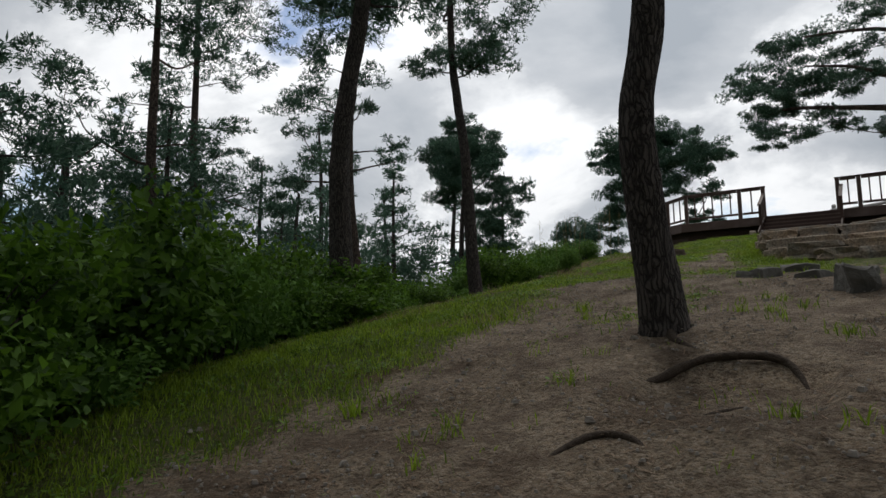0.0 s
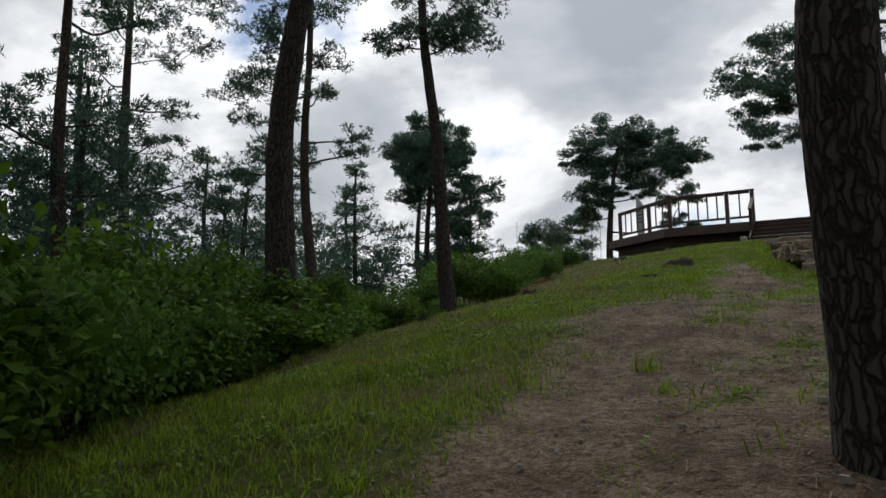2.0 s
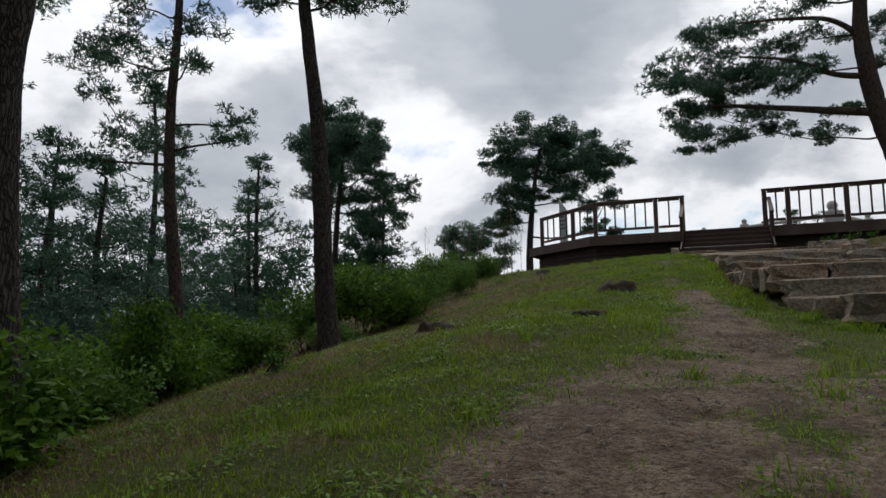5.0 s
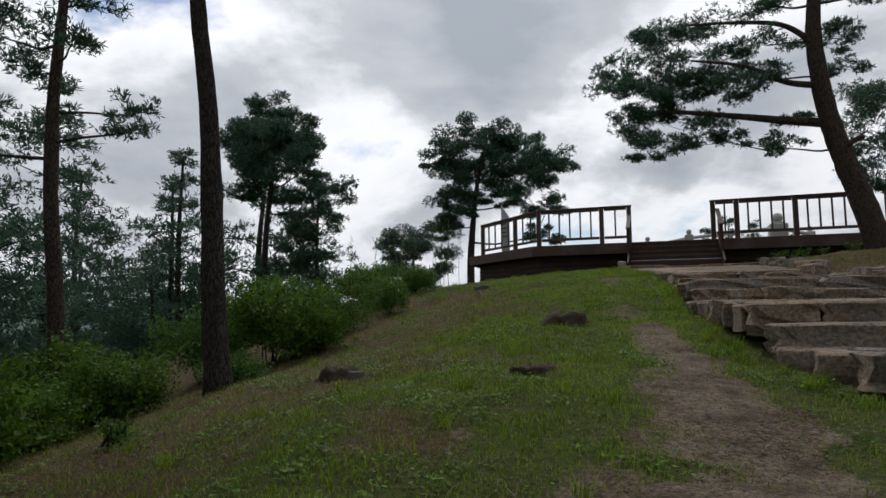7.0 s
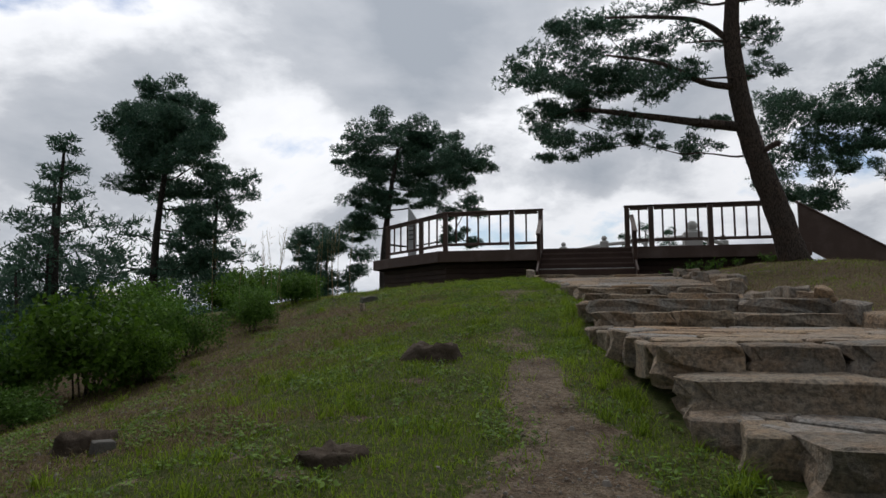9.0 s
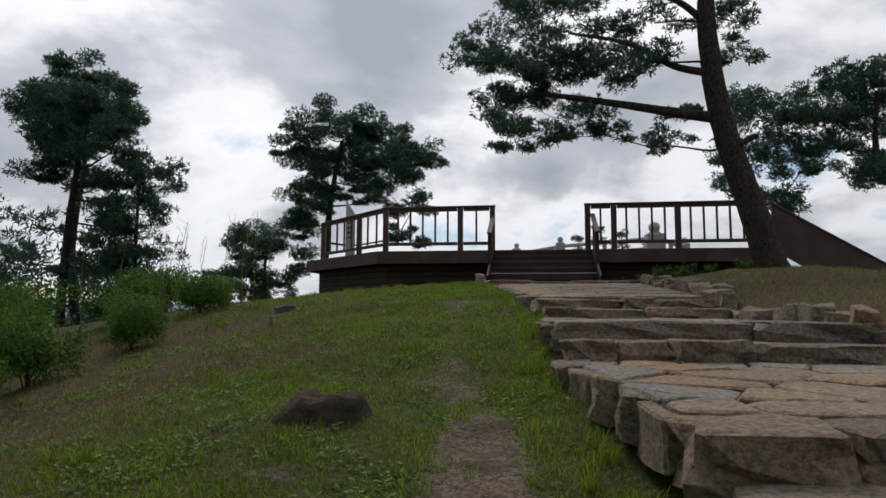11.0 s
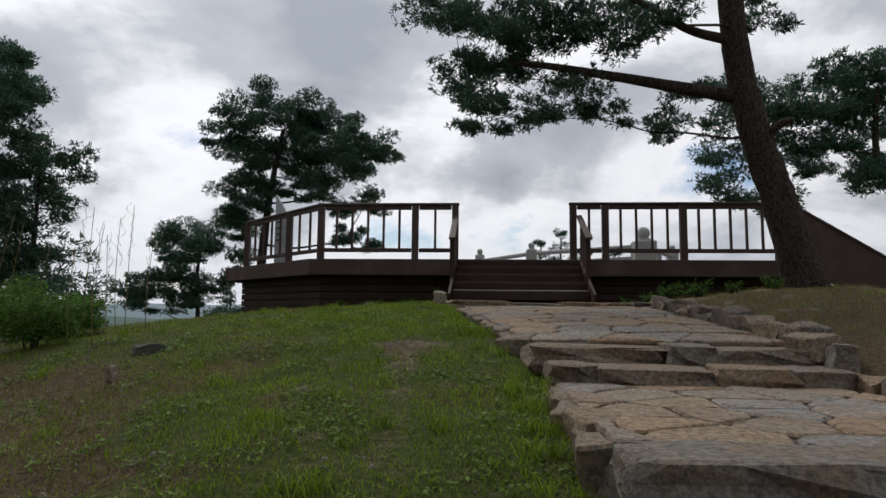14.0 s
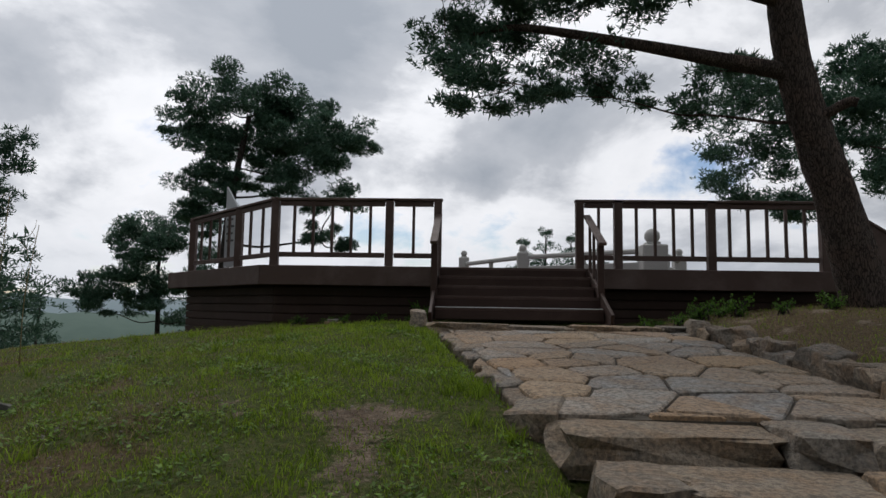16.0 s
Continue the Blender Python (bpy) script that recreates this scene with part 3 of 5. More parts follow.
def build_stone_steps():
    rng = random.Random(4)
    blocks = [rock_mesh("stone", (1.0, 1.0, 1.0), 10 + i, 0.11, True) for i in range(12)]
    flights = [(0, 1), (2, 3), (4, 5), (6, 7), (8,)]
    for flight in flights:
        for k in flight:
            y, top, a, b = STEP_TOPS[k]
            below = terrace_height(y - 0.01) if k else 0.8
            step = thing("stone_step", (a, y, below), "weathered split-stone block step on the hillside path", "step", "stone steps up the hill")
            x = 0.0
            deep = 0.55 if k not in (1, 3, 5, 7) else 0.5
            while x < b - a:
                length = min(rng.choice((0.42, 0.6, 0.85, 1.1, 1.4)) * rng.uniform(0.9, 1.1), b - a - x + 0.1)
                high = top - below + 0.14
                m = pose(x + length / 2, deep / 2 + rng.uniform(-0.05, 0.05), -0.14 + rng.uniform(-0.022, 0.016), rng.uniform(-1.5, 1.5), rng.uniform(-1.3, 1.3), rng.uniform(-4, 4))
                place("stone", rng.choice(blocks), STONE, m @ Matrix.Diagonal((length * 0.985, deep, high, 1)), step)
                x += length
    terraces = [(1, 2, 0.5), (3, 4, 0.6), (5, 6, 0.58), (7, 8, 0.6)]
    number = 0
    for low, high, spacing in terraces:
        y0, top, a0, b0 = STEP_TOPS[low]
        y1, _, a1, b1 = STEP_TOPS[high]
        front, back = y0 + 0.44, y1 + 0.1
        terrace = thing("stone_terrace", (a0, y0, top), "flagged landing of irregular grey and tan flagstones between steps", "paving", "flagged landings", "structure")
        terrace.matrix_world = pose(a0, y0, top, math.degrees(math.atan(RISE[low])))
        o = Vector((a0, y0))
        outline = [Vector((a0 + 0.03, front)), Vector((b0 - 0.05, front)), Vector((b1 - 0.05, back)), Vector((a1 + 0.05 if high < 8 else 0.3, back))]
        bm = bmesh.new()
        bed = [p - o for p in outline]
        prism(bm, [(p.x, p.y) for p in bed], -0.25, -0.035)
        part("bedding", bm, MORTAR, terrace)
        # rough stones that hold the landing's open side
        count = max(2, round((back - front) / 0.48))
        for i in range(count):
            t = (i + 0.5) / count
            x = outline[0].x + (outline[3].x - outline[0].x) * t - o.x + 0.02 + rng.uniform(-0.05, 0.03)
            size = (rng.uniform(0.22, 0.34), (back - front) / count * rng.uniform(0.9, 1.05), 0.30)
            place("edge_stone", rock_mesh("edge_stone", size, 400 + 20 * low + i, 0.16, True), STONE, pose(x, front - o.y + (back - front) * t, -0.31 + rng.uniform(-0.03, 0.015), 0, rng.uniform(-5, 5), rng.uniform(-12, 12)), terrace)
        for cell in flag_cells(outline, spacing, 30 + low):
            centre = sum(cell, Vector((0, 0))) / len(cell)
            number += 1
            me = flag_mesh(cell, centre, 0.07, number)
            place("flagstone", me, FLAG, pose(centre.x - o.x, centre.y - o.y, rng.uniform(-0.01, 0.004), rng.uniform(-0.8, 0.8), rng.uniform(-0.8, 0.8)), terrace)
    # loose border stones along the far side of the flight and the near corner
    for i in range(26):
        t = i / 25
        y = -2.9 - 10.5 * t
        x = stair_sides(y)[1] + 0.12 + rng.uniform(-0.08, 0.08)
        size = (rng.uniform(0.3, 0.6), rng.uniform(0.2, 0.32), rng.uniform(0.2, 0.3))
        ob = new("border_stone", rock_mesh("border_stone", size, 200 + i, 0.22))
        ob.data.materials.append(STONE)
        ob.matrix_world = pose(x, y, (terrace_height(y) or 2.8) - 0.12, 0, rng.uniform(-6, 6), rng.uniform(60, 115))
        tagged(ob, "rough border stone edging the stone steps", "stone", "border stones")


# ---- foliage ----
def fast_mesh(name, verts, tris, look_of, parent=None, label=""):
    """A large triangle mesh straight from arrays."""
    me = bpy.data.meshes.new(name)
    me.vertices.add(len(verts))
    me.vertices.foreach_set("co", np.asarray(verts, np.float32).ravel())
    me.loops.add(len(tris) * 3)
    me.loops.foreach_set("vertex_index", np.asarray(tris, np.int32).ravel())
    me.polygons.add(len(tris))
    me.polygons.foreach_set("loop_start", np.arange(0, len(tris) * 3, 3, dtype=np.int32))
    me.materials.append(look_of)
    me.update(calc_edges=True)
    ob = new(name, me)
    if parent is not None:
        ob.parent = parent
    if label:
        ob["label"] = label
    return ob


def unit(v):
    return v / np.maximum(np.linalg.norm(v, axis=-1, keepdims=True), 1e-6)


def needles(rng, centres, ways, per, length, width):
    """A starry tuft of thin needles at each twig end."""
    n = len(centres) * per
    grow = np.repeat(rng.uniform(0.7, 1.25, (len(centres), 1)), per, axis=0)
    c = np.repeat(centres, per, axis=0) + rng.normal(0, length * 0.10, (n, 3))
    d = unit(np.repeat(ways, per, axis=0) * 0.65 + unit(rng.normal(0, 1, (n, 3))))
    side = unit(np.cross(d, rng.normal(0, 1, (n, 3)))) * width
    tip = c + d * (length * grow * rng.uniform(0.75, 1.1, (n, 1)))
    mid = c + d * length * grow * 0.45
    verts = np.stack([c, mid - side, mid + side, tip], axis=1).reshape(-1, 3)
    base = np.arange(n)[:, None] * 4
    tris = np.concatenate([base + [0, 1, 2], base + [1, 3, 2]], axis=1).reshape(-1, 3)
    return verts, tris


def pad_points(rng, centre, wide, high, count):
    """Twig ends in a flattened cloud of foliage: rounded lobes, fuller above, with gaps between."""
    lobes = unit(rng.normal(0, 1, (9, 3))) * rng.uniform(0.3, 0.95, (9, 1))
    girth = rng.uniform(0.24, 0.46, 9)
    which = rng.integers(0, 9, count)
    p = lobes[which] + unit(rng.normal(0, 1, (count, 3))) * (rng.uniform(0, 1, (count, 1)) ** 0.4) * girth[which][:, None]
    p[:, 2] = np.where(p[:, 2] < -0.3, -0.3 + (p[:, 2] + 0.3) * 0.3, p[:, 2])
    ways = unit(p * [1, 1, 0.6] + [0, 0, 0.75])
    return np.array(centre) + p * [wide, wide, high], ways


def limb(points, r0, r1, name, look_of, parent, sides=7, steps=4, rough=0.0):
    line = smooth_path(points, steps)
    k = len(line) - 1
    verts, faces = tube_mesh(line, [r0 + (r1 - r0) * (i / k) for i in range(k + 1)], sides, rough)
    return mesh_object(name, verts, faces, look_of, parent)


def pine(at, trunk, r0, r1, pads, label, seed, bark=BARK, leaf=NEEDLES, per=9, size=0.30, density=120, flare=1.25, sides=12, depth=0.9, flat=0.55):
    """A pine: bent trunk, a limb to each foliage pad, and the needle crown. Pads: (x, z, radius) seen from the path, or (x, y, z, radius)."""
    rng = np.random.default_rng(seed)
    tree = thing("pine_tree", at, label, "tree", "pines on the hill")
    line = smooth_path(trunk, 6)
    k = len(line) - 1
    radii = [(r0 + (r1 - r0) * i / k) * (1 + (flare - 1) * math.exp(-(p.z - line[0].z) / 0.35)) for i, p in enumerate(line)]
    verts, faces = tube_mesh(line, radii, sides, 0.10, seed)
    mesh_object("trunk", verts, faces, bark, tree)
    cloud, tris, count = [], [], 0
    spread_pads = []
    for pad in pads:
        if len(pad) == 3:
            x, z, r = pad
            y = float(rng.uniform(-1, 1)) * depth * (0.5 + r)
        else:
            x, y, z, r = pad
        spread_pads.append((Vector((x, y, z)), r))
    # foliage nearest the stem first; each bough leaves the stem or an earlier bough
    joints = [(p, min(0.075, r1 * 0.7)) for p in line[len(line) // 5:]]
    spread_pads.sort(key=lambda q: min((q[0] - p).length for p in line))
    for c, r in spread_pads:
        start, thick = min(joints, key=lambda q: (q[0] - c).length + 1.1 * max(0.0, q[0].z - c.z + 0.25) + (0.25 if q[1] < 0.03 else 0.0))
        way = c - start
        thick = max(0.012, min(thick, 0.016 + 0.014 * way.length))
        lift = Vector((rng.normal(0, 0.12), rng.normal(0, 0.12), rng.normal(0, 0.10) - 0.06 * way.length))
        end = c - Vector((0, 0, 0.25 * r))
        limb([start, start.lerp(end, 0.35) + lift, start.lerp(end, 0.7) + lift * 0.4, end], thick, thick * 0.45, "branch", bark, tree, 6, 3)
        joints.append((end, thick * 0.6))
        joints.append((start.lerp(end, 0.5) + lift * 0.7, thick * 0.75))
        n = int(1.7 * density * (0.35 + r * r * 1.7))
        pts, w = pad_points(rng, c, r * 1.72, r * flat * 2.0, n)
        v, t = needles(rng, pts, w, max(5, round(per * 0.66)), size * 0.66, size * 0.07)
        cloud.append(v)
        tris.append(t + count)
        count += len(v)
    fast_mesh("crown", np.concatenate(cloud), np.concatenate(tris), leaf, tree)
    return tree


def whorls(seed, low, high, wide, levels, slim=1.0, open_at_base=0.25):
    """Foliage pads of a pine that stands free: rings of limbs up the stem."""
    rng = random.Random(seed)
    pads = []
    for i in range(levels):
        t = i / (levels - 1)
        z = low + (high - low) * t
        reach = wide * (1 - t) ** 0.7 * (open_at_base + (1 - open_at_base) * min(1, t * 4 + 0.3)) + 0.25
        n = max(1, round((5 - 3 * t)))
        a0 = rng.uniform(0, 6.28)
        for k in range(n):
            a = a0 + 6.28 * k / n + rng.uniform(-0.4, 0.4)
            out = reach * rng.uniform(0.55, 1.0)
            r = max(0.35, reach * 0.42 * rng.uniform(0.8, 1.2)) * slim
            pads.append((out * math.cos(a), out * math.sin(a), z + rng.uniform(-0.25, 0.25) + 0.1 * out, r))
    pads.append((0, 0, high, 0.4))
    return pads


def shrub(at, seed, wide, high, leaves, label, look_of=LEAVES, leaf=0.085, category="shrub", group="shrubs on the slope"):
    """A leafy shrub: thin stems and many small folded leaves."""
    rng = np.random.default_rng(seed)
    bush = thing("shrub", at, label, category, group)
    stems = 9
    ends = []
    for k in range(stems):
        a = rng.uniform(0, 6.28)
        out = wide * rng.uniform(0.25, 0.85)
        top = (out * math.cos(a), out * math.sin(a), high * rng.uniform(0.55, 1.0))
        limb([(rng.normal(0, 0.08), rng.normal(0, 0.08), -0.15), (top[0] * 0.45, top[1] * 0.45, top[2] * 0.6), top], 0.016, 0.004, "stem", BARK, bush, 5, 3)
        ends.append(top)
    ends = np.array(ends)
    lobes = np.concatenate([ends, ends * [0.7, 0.7, 0.65], rng.normal(0, 0.4, (8, 3)) * [wide, wide, 0.25 * high] + [0, 0, high * 0.45]])
    pick = lobes[rng.integers(0, len(lobes), leaves)]
    p = pick + unit(rng.normal(0, 1, (leaves, 3))) * rng.uniform(0.0, 1, (leaves, 1)) ** 0.6 * [0.42 * wide, 0.42 * wide, 0.26 * high]
    p[:, 2] = np.maximum(p[:, 2], 0.03)
    out = unit(p * [1, 1, 0.5] + [0, 0, 0.4])
    along = unit(rng.normal(0, 0.8, (leaves, 3)) + out * [0.8, 0.8, 0.1])
    up = unit(out + rng.normal(0, 0.45, (leaves, 3)))
    side = unit(np.cross(along, up))
    size = leaf * rng.uniform(0.6, 1.35, (leaves, 1))
    a = p
    b = p + along * size * 0.5 + side * size * 0.27 + up * size * 0.06
    c = p + along * size - up * size * 0.12
    d = p + along * size * 0.5 - side * size * 0.27 + up * size * 0.06
    verts = np.stack([a, b, c, d], axis=1).reshape(-1, 3)
    base = np.arange(leaves)[:, None] * 4
    fast_mesh("foliage", verts, np.concatenate([base + [0, 1, 2], base + [0, 2, 3]], axis=1).reshape(-1, 3), look_of, bush)
    return bush


def blades(name, spots, high, wide, look_of, label, seed, lean=0.5):
    """Grass: bent tapering blades at the spots."""
    rng = np.random.default_rng(seed)
    n = len(spots)
    p = np.asarray(spots)
    h = high * rng.uniform(0.45, 1.35, (n, 1))
    a = rng.uniform(0, 2 * np.pi, n)
    side = np.stack([np.cos(a), np.sin(a), np.zeros(n)], 1) * wide
    b = rng.uniform(0, 2 * np.pi, n)
    fall = np.stack([np.cos(b), np.sin(b), np.zeros(n)], 1) * h * lean * rng.uniform(0.2, 1.3, (n, 1))
    z = np.array([0, 0, 1.0])
    mid = p + fall * 0.35 + z * h * 0.6
    verts = np.stack([p - side - z * 0.01, p + side - z * 0.01, mid - side * 0.7, mid + side * 0.7, p + fall + z * h * 0.92], axis=1).reshape(-1, 3)
    base = np.arange(n)[:, None] * 5
    tris = np.concatenate([base + [0, 1, 3], base + [0, 3, 2], base + [2, 3, 4]], axis=1).reshape(-1, 3)
    ob = fast_mesh(name, verts, tris, look_of)
    return tagged(ob, label, "grass", kind="stuff")


def low_leaves(spots):
    """Clover-like weeds: small tilted leaves close over the ground."""
    rng = np.random.default_rng(91)
    p = np.asarray(spots)
    n = len(p)
    p = p + np.stack([np.zeros(n), np.zeros(n), rng.uniform(0.008, 0.05, n)], 1)
    a = rng.uniform(0, 2 * np.pi, n)
    size = rng.uniform(0.010, 0.026, (n, 1))
    along = unit(np.stack([np.cos(a), np.sin(a), rng.normal(0.1, 0.35, n)], 1)) * size
    side = unit(np.stack([-np.sin(a), np.cos(a), rng.normal(0, 0.35, n)], 1)) * size * 0.5
    verts = np.stack([p - along, p + side, p + along, p - side], 1).reshape(-1, 3)
    base = np.arange(n)[:, None] * 4
    tagged(fast_mesh("low_weeds", verts, np.concatenate([base + [0, 1, 2], base + [0, 2, 3]], 1).reshape(-1, 3), CLOVER), "low clover-like weeds spread through the grass", "weeds", kind="stuff")


def build_grass():
    rng = random.Random(11)
    lawn, long, dry = [], [], []
    while len(lawn) < 155000:
        # denser towards the walked line
        x, y = rng.uniform(-6.5, 3.4), rng.uniform(-28.2, -0.3)
        chance = rng.random()
        if chance < 0.35:
            x = rng.uniform(-3.0, 1.8)
        elif chance < 0.44:
            x, y = rng.uniform(3.4, 9.0), rng.uniform(-13, -0.4)
        a, b = stair_sides(y)
        on_steps = y > -16.6 and a - 0.03 < x < b + 0.25
        if on_steps or (y > -2.3 and -0.1 < x < 2.9) or y > 0.05 or math.hypot(x - 2.45, y + 23.37) < 0.25:
            continue
        worn = bare(x, y)
        tuft = noise.noise(Vector((x * 2.2, y * 2.2, 13)))
        if rng.random() < worn * 1.04 - max(0, tuft - 0.3) * 0.15 or rng.random() < 0.55 * smoothstep(0.0, -0.5, tuft):
            continue
        scrap = litter(x, y)
        if rng.random() < scrap * 0.75:
            if rng.random() < 0.35:
                dry.append((x, y, land(x, y)))
            continue
        spot = (x, y, land(x, y))
        if tuft > 0.22 and rng.random() < 0.4 or (x < 0.9 and y < -21.5 and rng.random() < 0.45):
            long.append(spot)
        else:
            lawn.append(spot)
    blades("lawn_grass", lawn, 0.03, 0.0036, GRASS, "short green grass over the slope", 1, 1.1)
    leafy = []
    while len(leafy) < 42000:
        x, y = rng.uniform(-4.5, 2.6), rng.uniform(-28, -3.0)
        if noise.noise(Vector((x * 1.5, y * 1.5, 61))) + 0.5 * noise.noise(Vector((x * 5, y * 5, 3))) < rng.uniform(0.0, 0.35) or rng.random() < bare(x, y) or (y > -16.6 and x > stair_sides(y)[0] - 0.05):
            continue
        leafy.append((x, y, land(x, y)))
    low_leaves(leafy)
    blades("long_grass", long, 0.07, 0.0042, GRASS, "longer tufted green grass beside the sandy path", 2, 0.8)
    clumps, low_tufts = [], []
    for k in range(230):
        x, y = rng.uniform(-4.5, 2.2), rng.uniform(-27, -1.5)
        if k % 3 == 0:
            y = rng.uniform(-18, -3)
            x = stair_sides(y)[0] - rng.uniform(0.05, 0.35)
        if bare(x, y) > 0.8 and rng.random() < 0.7:
            continue
        for i in range(rng.randint(14, 46)):
            r, a = rng.uniform(0, 0.09), rng.uniform(0, 6.28)
            px_, py_ = x + r * math.cos(a), y + r * math.sin(a)
            clumps.append((px_, py_, land(px_, py_)))
    for k in range(90):
        x, y = rng.uniform(1.3, 4.6), rng.uniform(-26.5, -18.5)
        if noise.noise(Vector((x * 0.9, y * 0.9, 33))) < -0.05:
            continue
        for i in range(rng.randint(10, 34)):
            r, a = abs(rng.gauss(0, 0.08)), rng.uniform(0, 6.28)
            px_, py_ = x + r * math.cos(a), y + r * math.sin(a)
            low_tufts.append((px_, py_, land(px_, py_)))
    blades("path_tufts", low_tufts, 0.075, 0.004, GRASS, "sparse low grass tufts in the sandy soil", 6, 1.0)
    blades("grass_tufts", clumps, 0.11, 0.0045, GRASS, "tall coarse grass tufts by the steps and path", 5, 1.0)
    blades("dry_stalks", dry, 0.07, 0.003, GRASS_DRY, "dry straw-coloured stalks among the grass", 3, 1.6)


build_stone_steps()


def standing(x, y, sink=0.08):
    return (x, y, land(x, y) - sink)


def build_near_pines():
    pine(standing(2.45, -23.37, 0.2), [(0, 0, 0), (-0.02, -0.03, 0.5), (-0.06, -0.12, 1.15), (-0.06, -0.17, 1.75), (0.05, -0.17, 2.35), (0.09, -0.17, 3.2), (-0.05, -0.1, 4.6), (0.1, 0, 6.5), (0, 0.1, 8.5)], 0.148, 0.075,
         whorls(3, 6.0, 9.2, 2.4, 5), "tall dark-barked pine standing on bare roots beside the path", 3, flare=1.5, sides=28)
    pine(standing(-3.75, -20.1, 0.1), [(0, 0, 0), (0.0, -0.08, 1.5), (0.05, -0.15, 2.9), (0.25, -0.12, 4.2), (0.5, -0.05, 5.5), (0.7, 0.1, 7.5), (0.9, 0.1, 9.5)], 0.205, 0.10,
         whorls(5, 6.3, 10.2, 2.6, 5), "thick leaning pine rising out of the shrubs", 5, sides=20)
    tree3 = [(0.2, 6.6, 0.6), (-0.4, 7.2, 0.7), (0.5, 7.4, 0.6), (0.6, 6.3, 0.4), (-0.9, 6.5, 0.5), (-1.2, 7.2, 0.4), (0.1, 8.2, 0.9), (0.9, 8.3, 0.7), (-0.8, 8.4, 0.7), (0.2, 9.3, 0.8)]
    pine(standing(-4.95, -13.95), [(0, 0, 0), (-0.04, -0.1, 1.2), (-0.05, -0.2, 2.8), (-0.06, -0.3, 4.0), (-0.15, -0.45, 5.4), (-0.22, -0.55, 6.6), (-0.2, -0.6, 8.6)], 0.18, 0.08,
         tree3, "slim pine with rough bark and a high open crown", 7, sides=20, size=0.2, per=10, density=160)
    deck = [(-2.7, 8.1, 0.9), (-0.8, 8.8, 1.4), (-1.5, 7.1, 1.4), (0.5, 7.5, 1.4), (2.2, 8.9, 1.2), (2.2, 7.6, 1.2), (-0.8, 5.9, 1.3), (1.0, 6.0, 1.0), (3.3, 6.9, 0.9), (4.6, 6.9, 0.9),
            (5.5, 6.8, 0.6), (3.9, 5.7, 1.0), (2.6, 4.8, 0.8), (4.1, 4.5, 0.9), (-2.0, 5.2, 0.8), (3.6, 2.9, 0.6), (-1.0, 4.4, 0.8), (-2.3, 3.9, 0.9), (4.7, 2.4, 0.4), (1.6, 9.2, 0.8)]
    base = standing(-9.6, 15.26)
    drop = 3.03 - base[2]
    pine(base, [(-0.4, 0, 0), (-0.4, -0.1, 1.2 + drop), (-0.2, -0.2, 3.6 + drop), (0, -0.2, 5.4 + drop), (0.5, -0.3, 8.0 + drop)], 0.26, 0.10,
         [(x, z + drop, r) for x, z, r in deck], "broad dark green pine with flat foliage pads beyond the deck", 9, density=270)
    big = [(-6.9, 6.1, 0.6), (-5.9, 6.0, 0.8), (-4.8, 5.7, 0.8), (-6.5, 5.1, 0.6), (-5.2, 5.0, 0.7), (-6.2, 4.5, 0.5), (-6.0, 3.9, 0.6), (-6.1, 3.2, 0.5), (-4.6, 4.3, 0.7), (-3.6, 3.7, 0.5), (-3.4, 4.8, 0.6), (-3.7, 5.9, 0.7),
           (-2.7, 5.1, 0.45), (-2.5, 6.3, 0.6), (-2.2, 3.3, 0.4), (-0.7, 6.2, 0.6), (-4.8, 3.5, 0.45), (-2.9, 7.4, 0.9), (-4.6, 7.2, 0.9), (-1.1, 7.9, 1.0), (0.5, 7.4, 0.9), (-0.6, 5.3, 0.35), (-5.6, 4.6, 0.6), (-4.2, 5.2, 0.6), (-5.4, 6.8, 0.8), (-1.9, 4.1, 0.35)]
    tree = pine(standing(6.6, -1.55, 0.15), [(0, 0, 0), (-0.42, -0.08, 1.5), (-0.78, -0.15, 2.6), (-1.1, -0.21, 3.8), (-1.3, -0.35, 5.0), (-1.4, -0.5, 6.1), (-1.35, -0.5, 7.0), (-1.2, -0.4, 8.4)], 0.33, 0.15,
                big, "large leaning red pine beside the deck steps", 13, bark=BARK_RED, sides=28, size=0.19, per=11, density=260, depth=0.7, flat=0.5)
    limb([(-1.05, -0.21, 3.65), (-2.3, -0.3, 3.85), (-3.6, -0.2, 4.15), (-5.2, 0, 4.5), (-6.0, 0, 4.4)], 0.14, 0.03, "branch", BARK_RED, tree, 10, 6)
    limb([(-1.25, -0.35, 4.7), (-2.2, -0.6, 4.85), (-3.2, -0.7, 5.4), (-4.6, -0.6, 5.8)], 0.10, 0.03, "branch", BARK_RED, tree, 10, 6)
    limb([(-1.4, -0.5, 5.9), (-2.2, -0.6, 6.5), (-3.4, -0.5, 6.8), (-4.6, -0.3, 7.0)], 0.09, 0.03, "branch", BARK_RED, tree, 10, 6)
    limb([(-0.85, -0.3, 2.9), (-0.5, -0.5, 3.1), (-0.38, -0.55, 3.08)], 0.08, 0.07, "cut_branch", BARK_RED, tree, 8, 4)


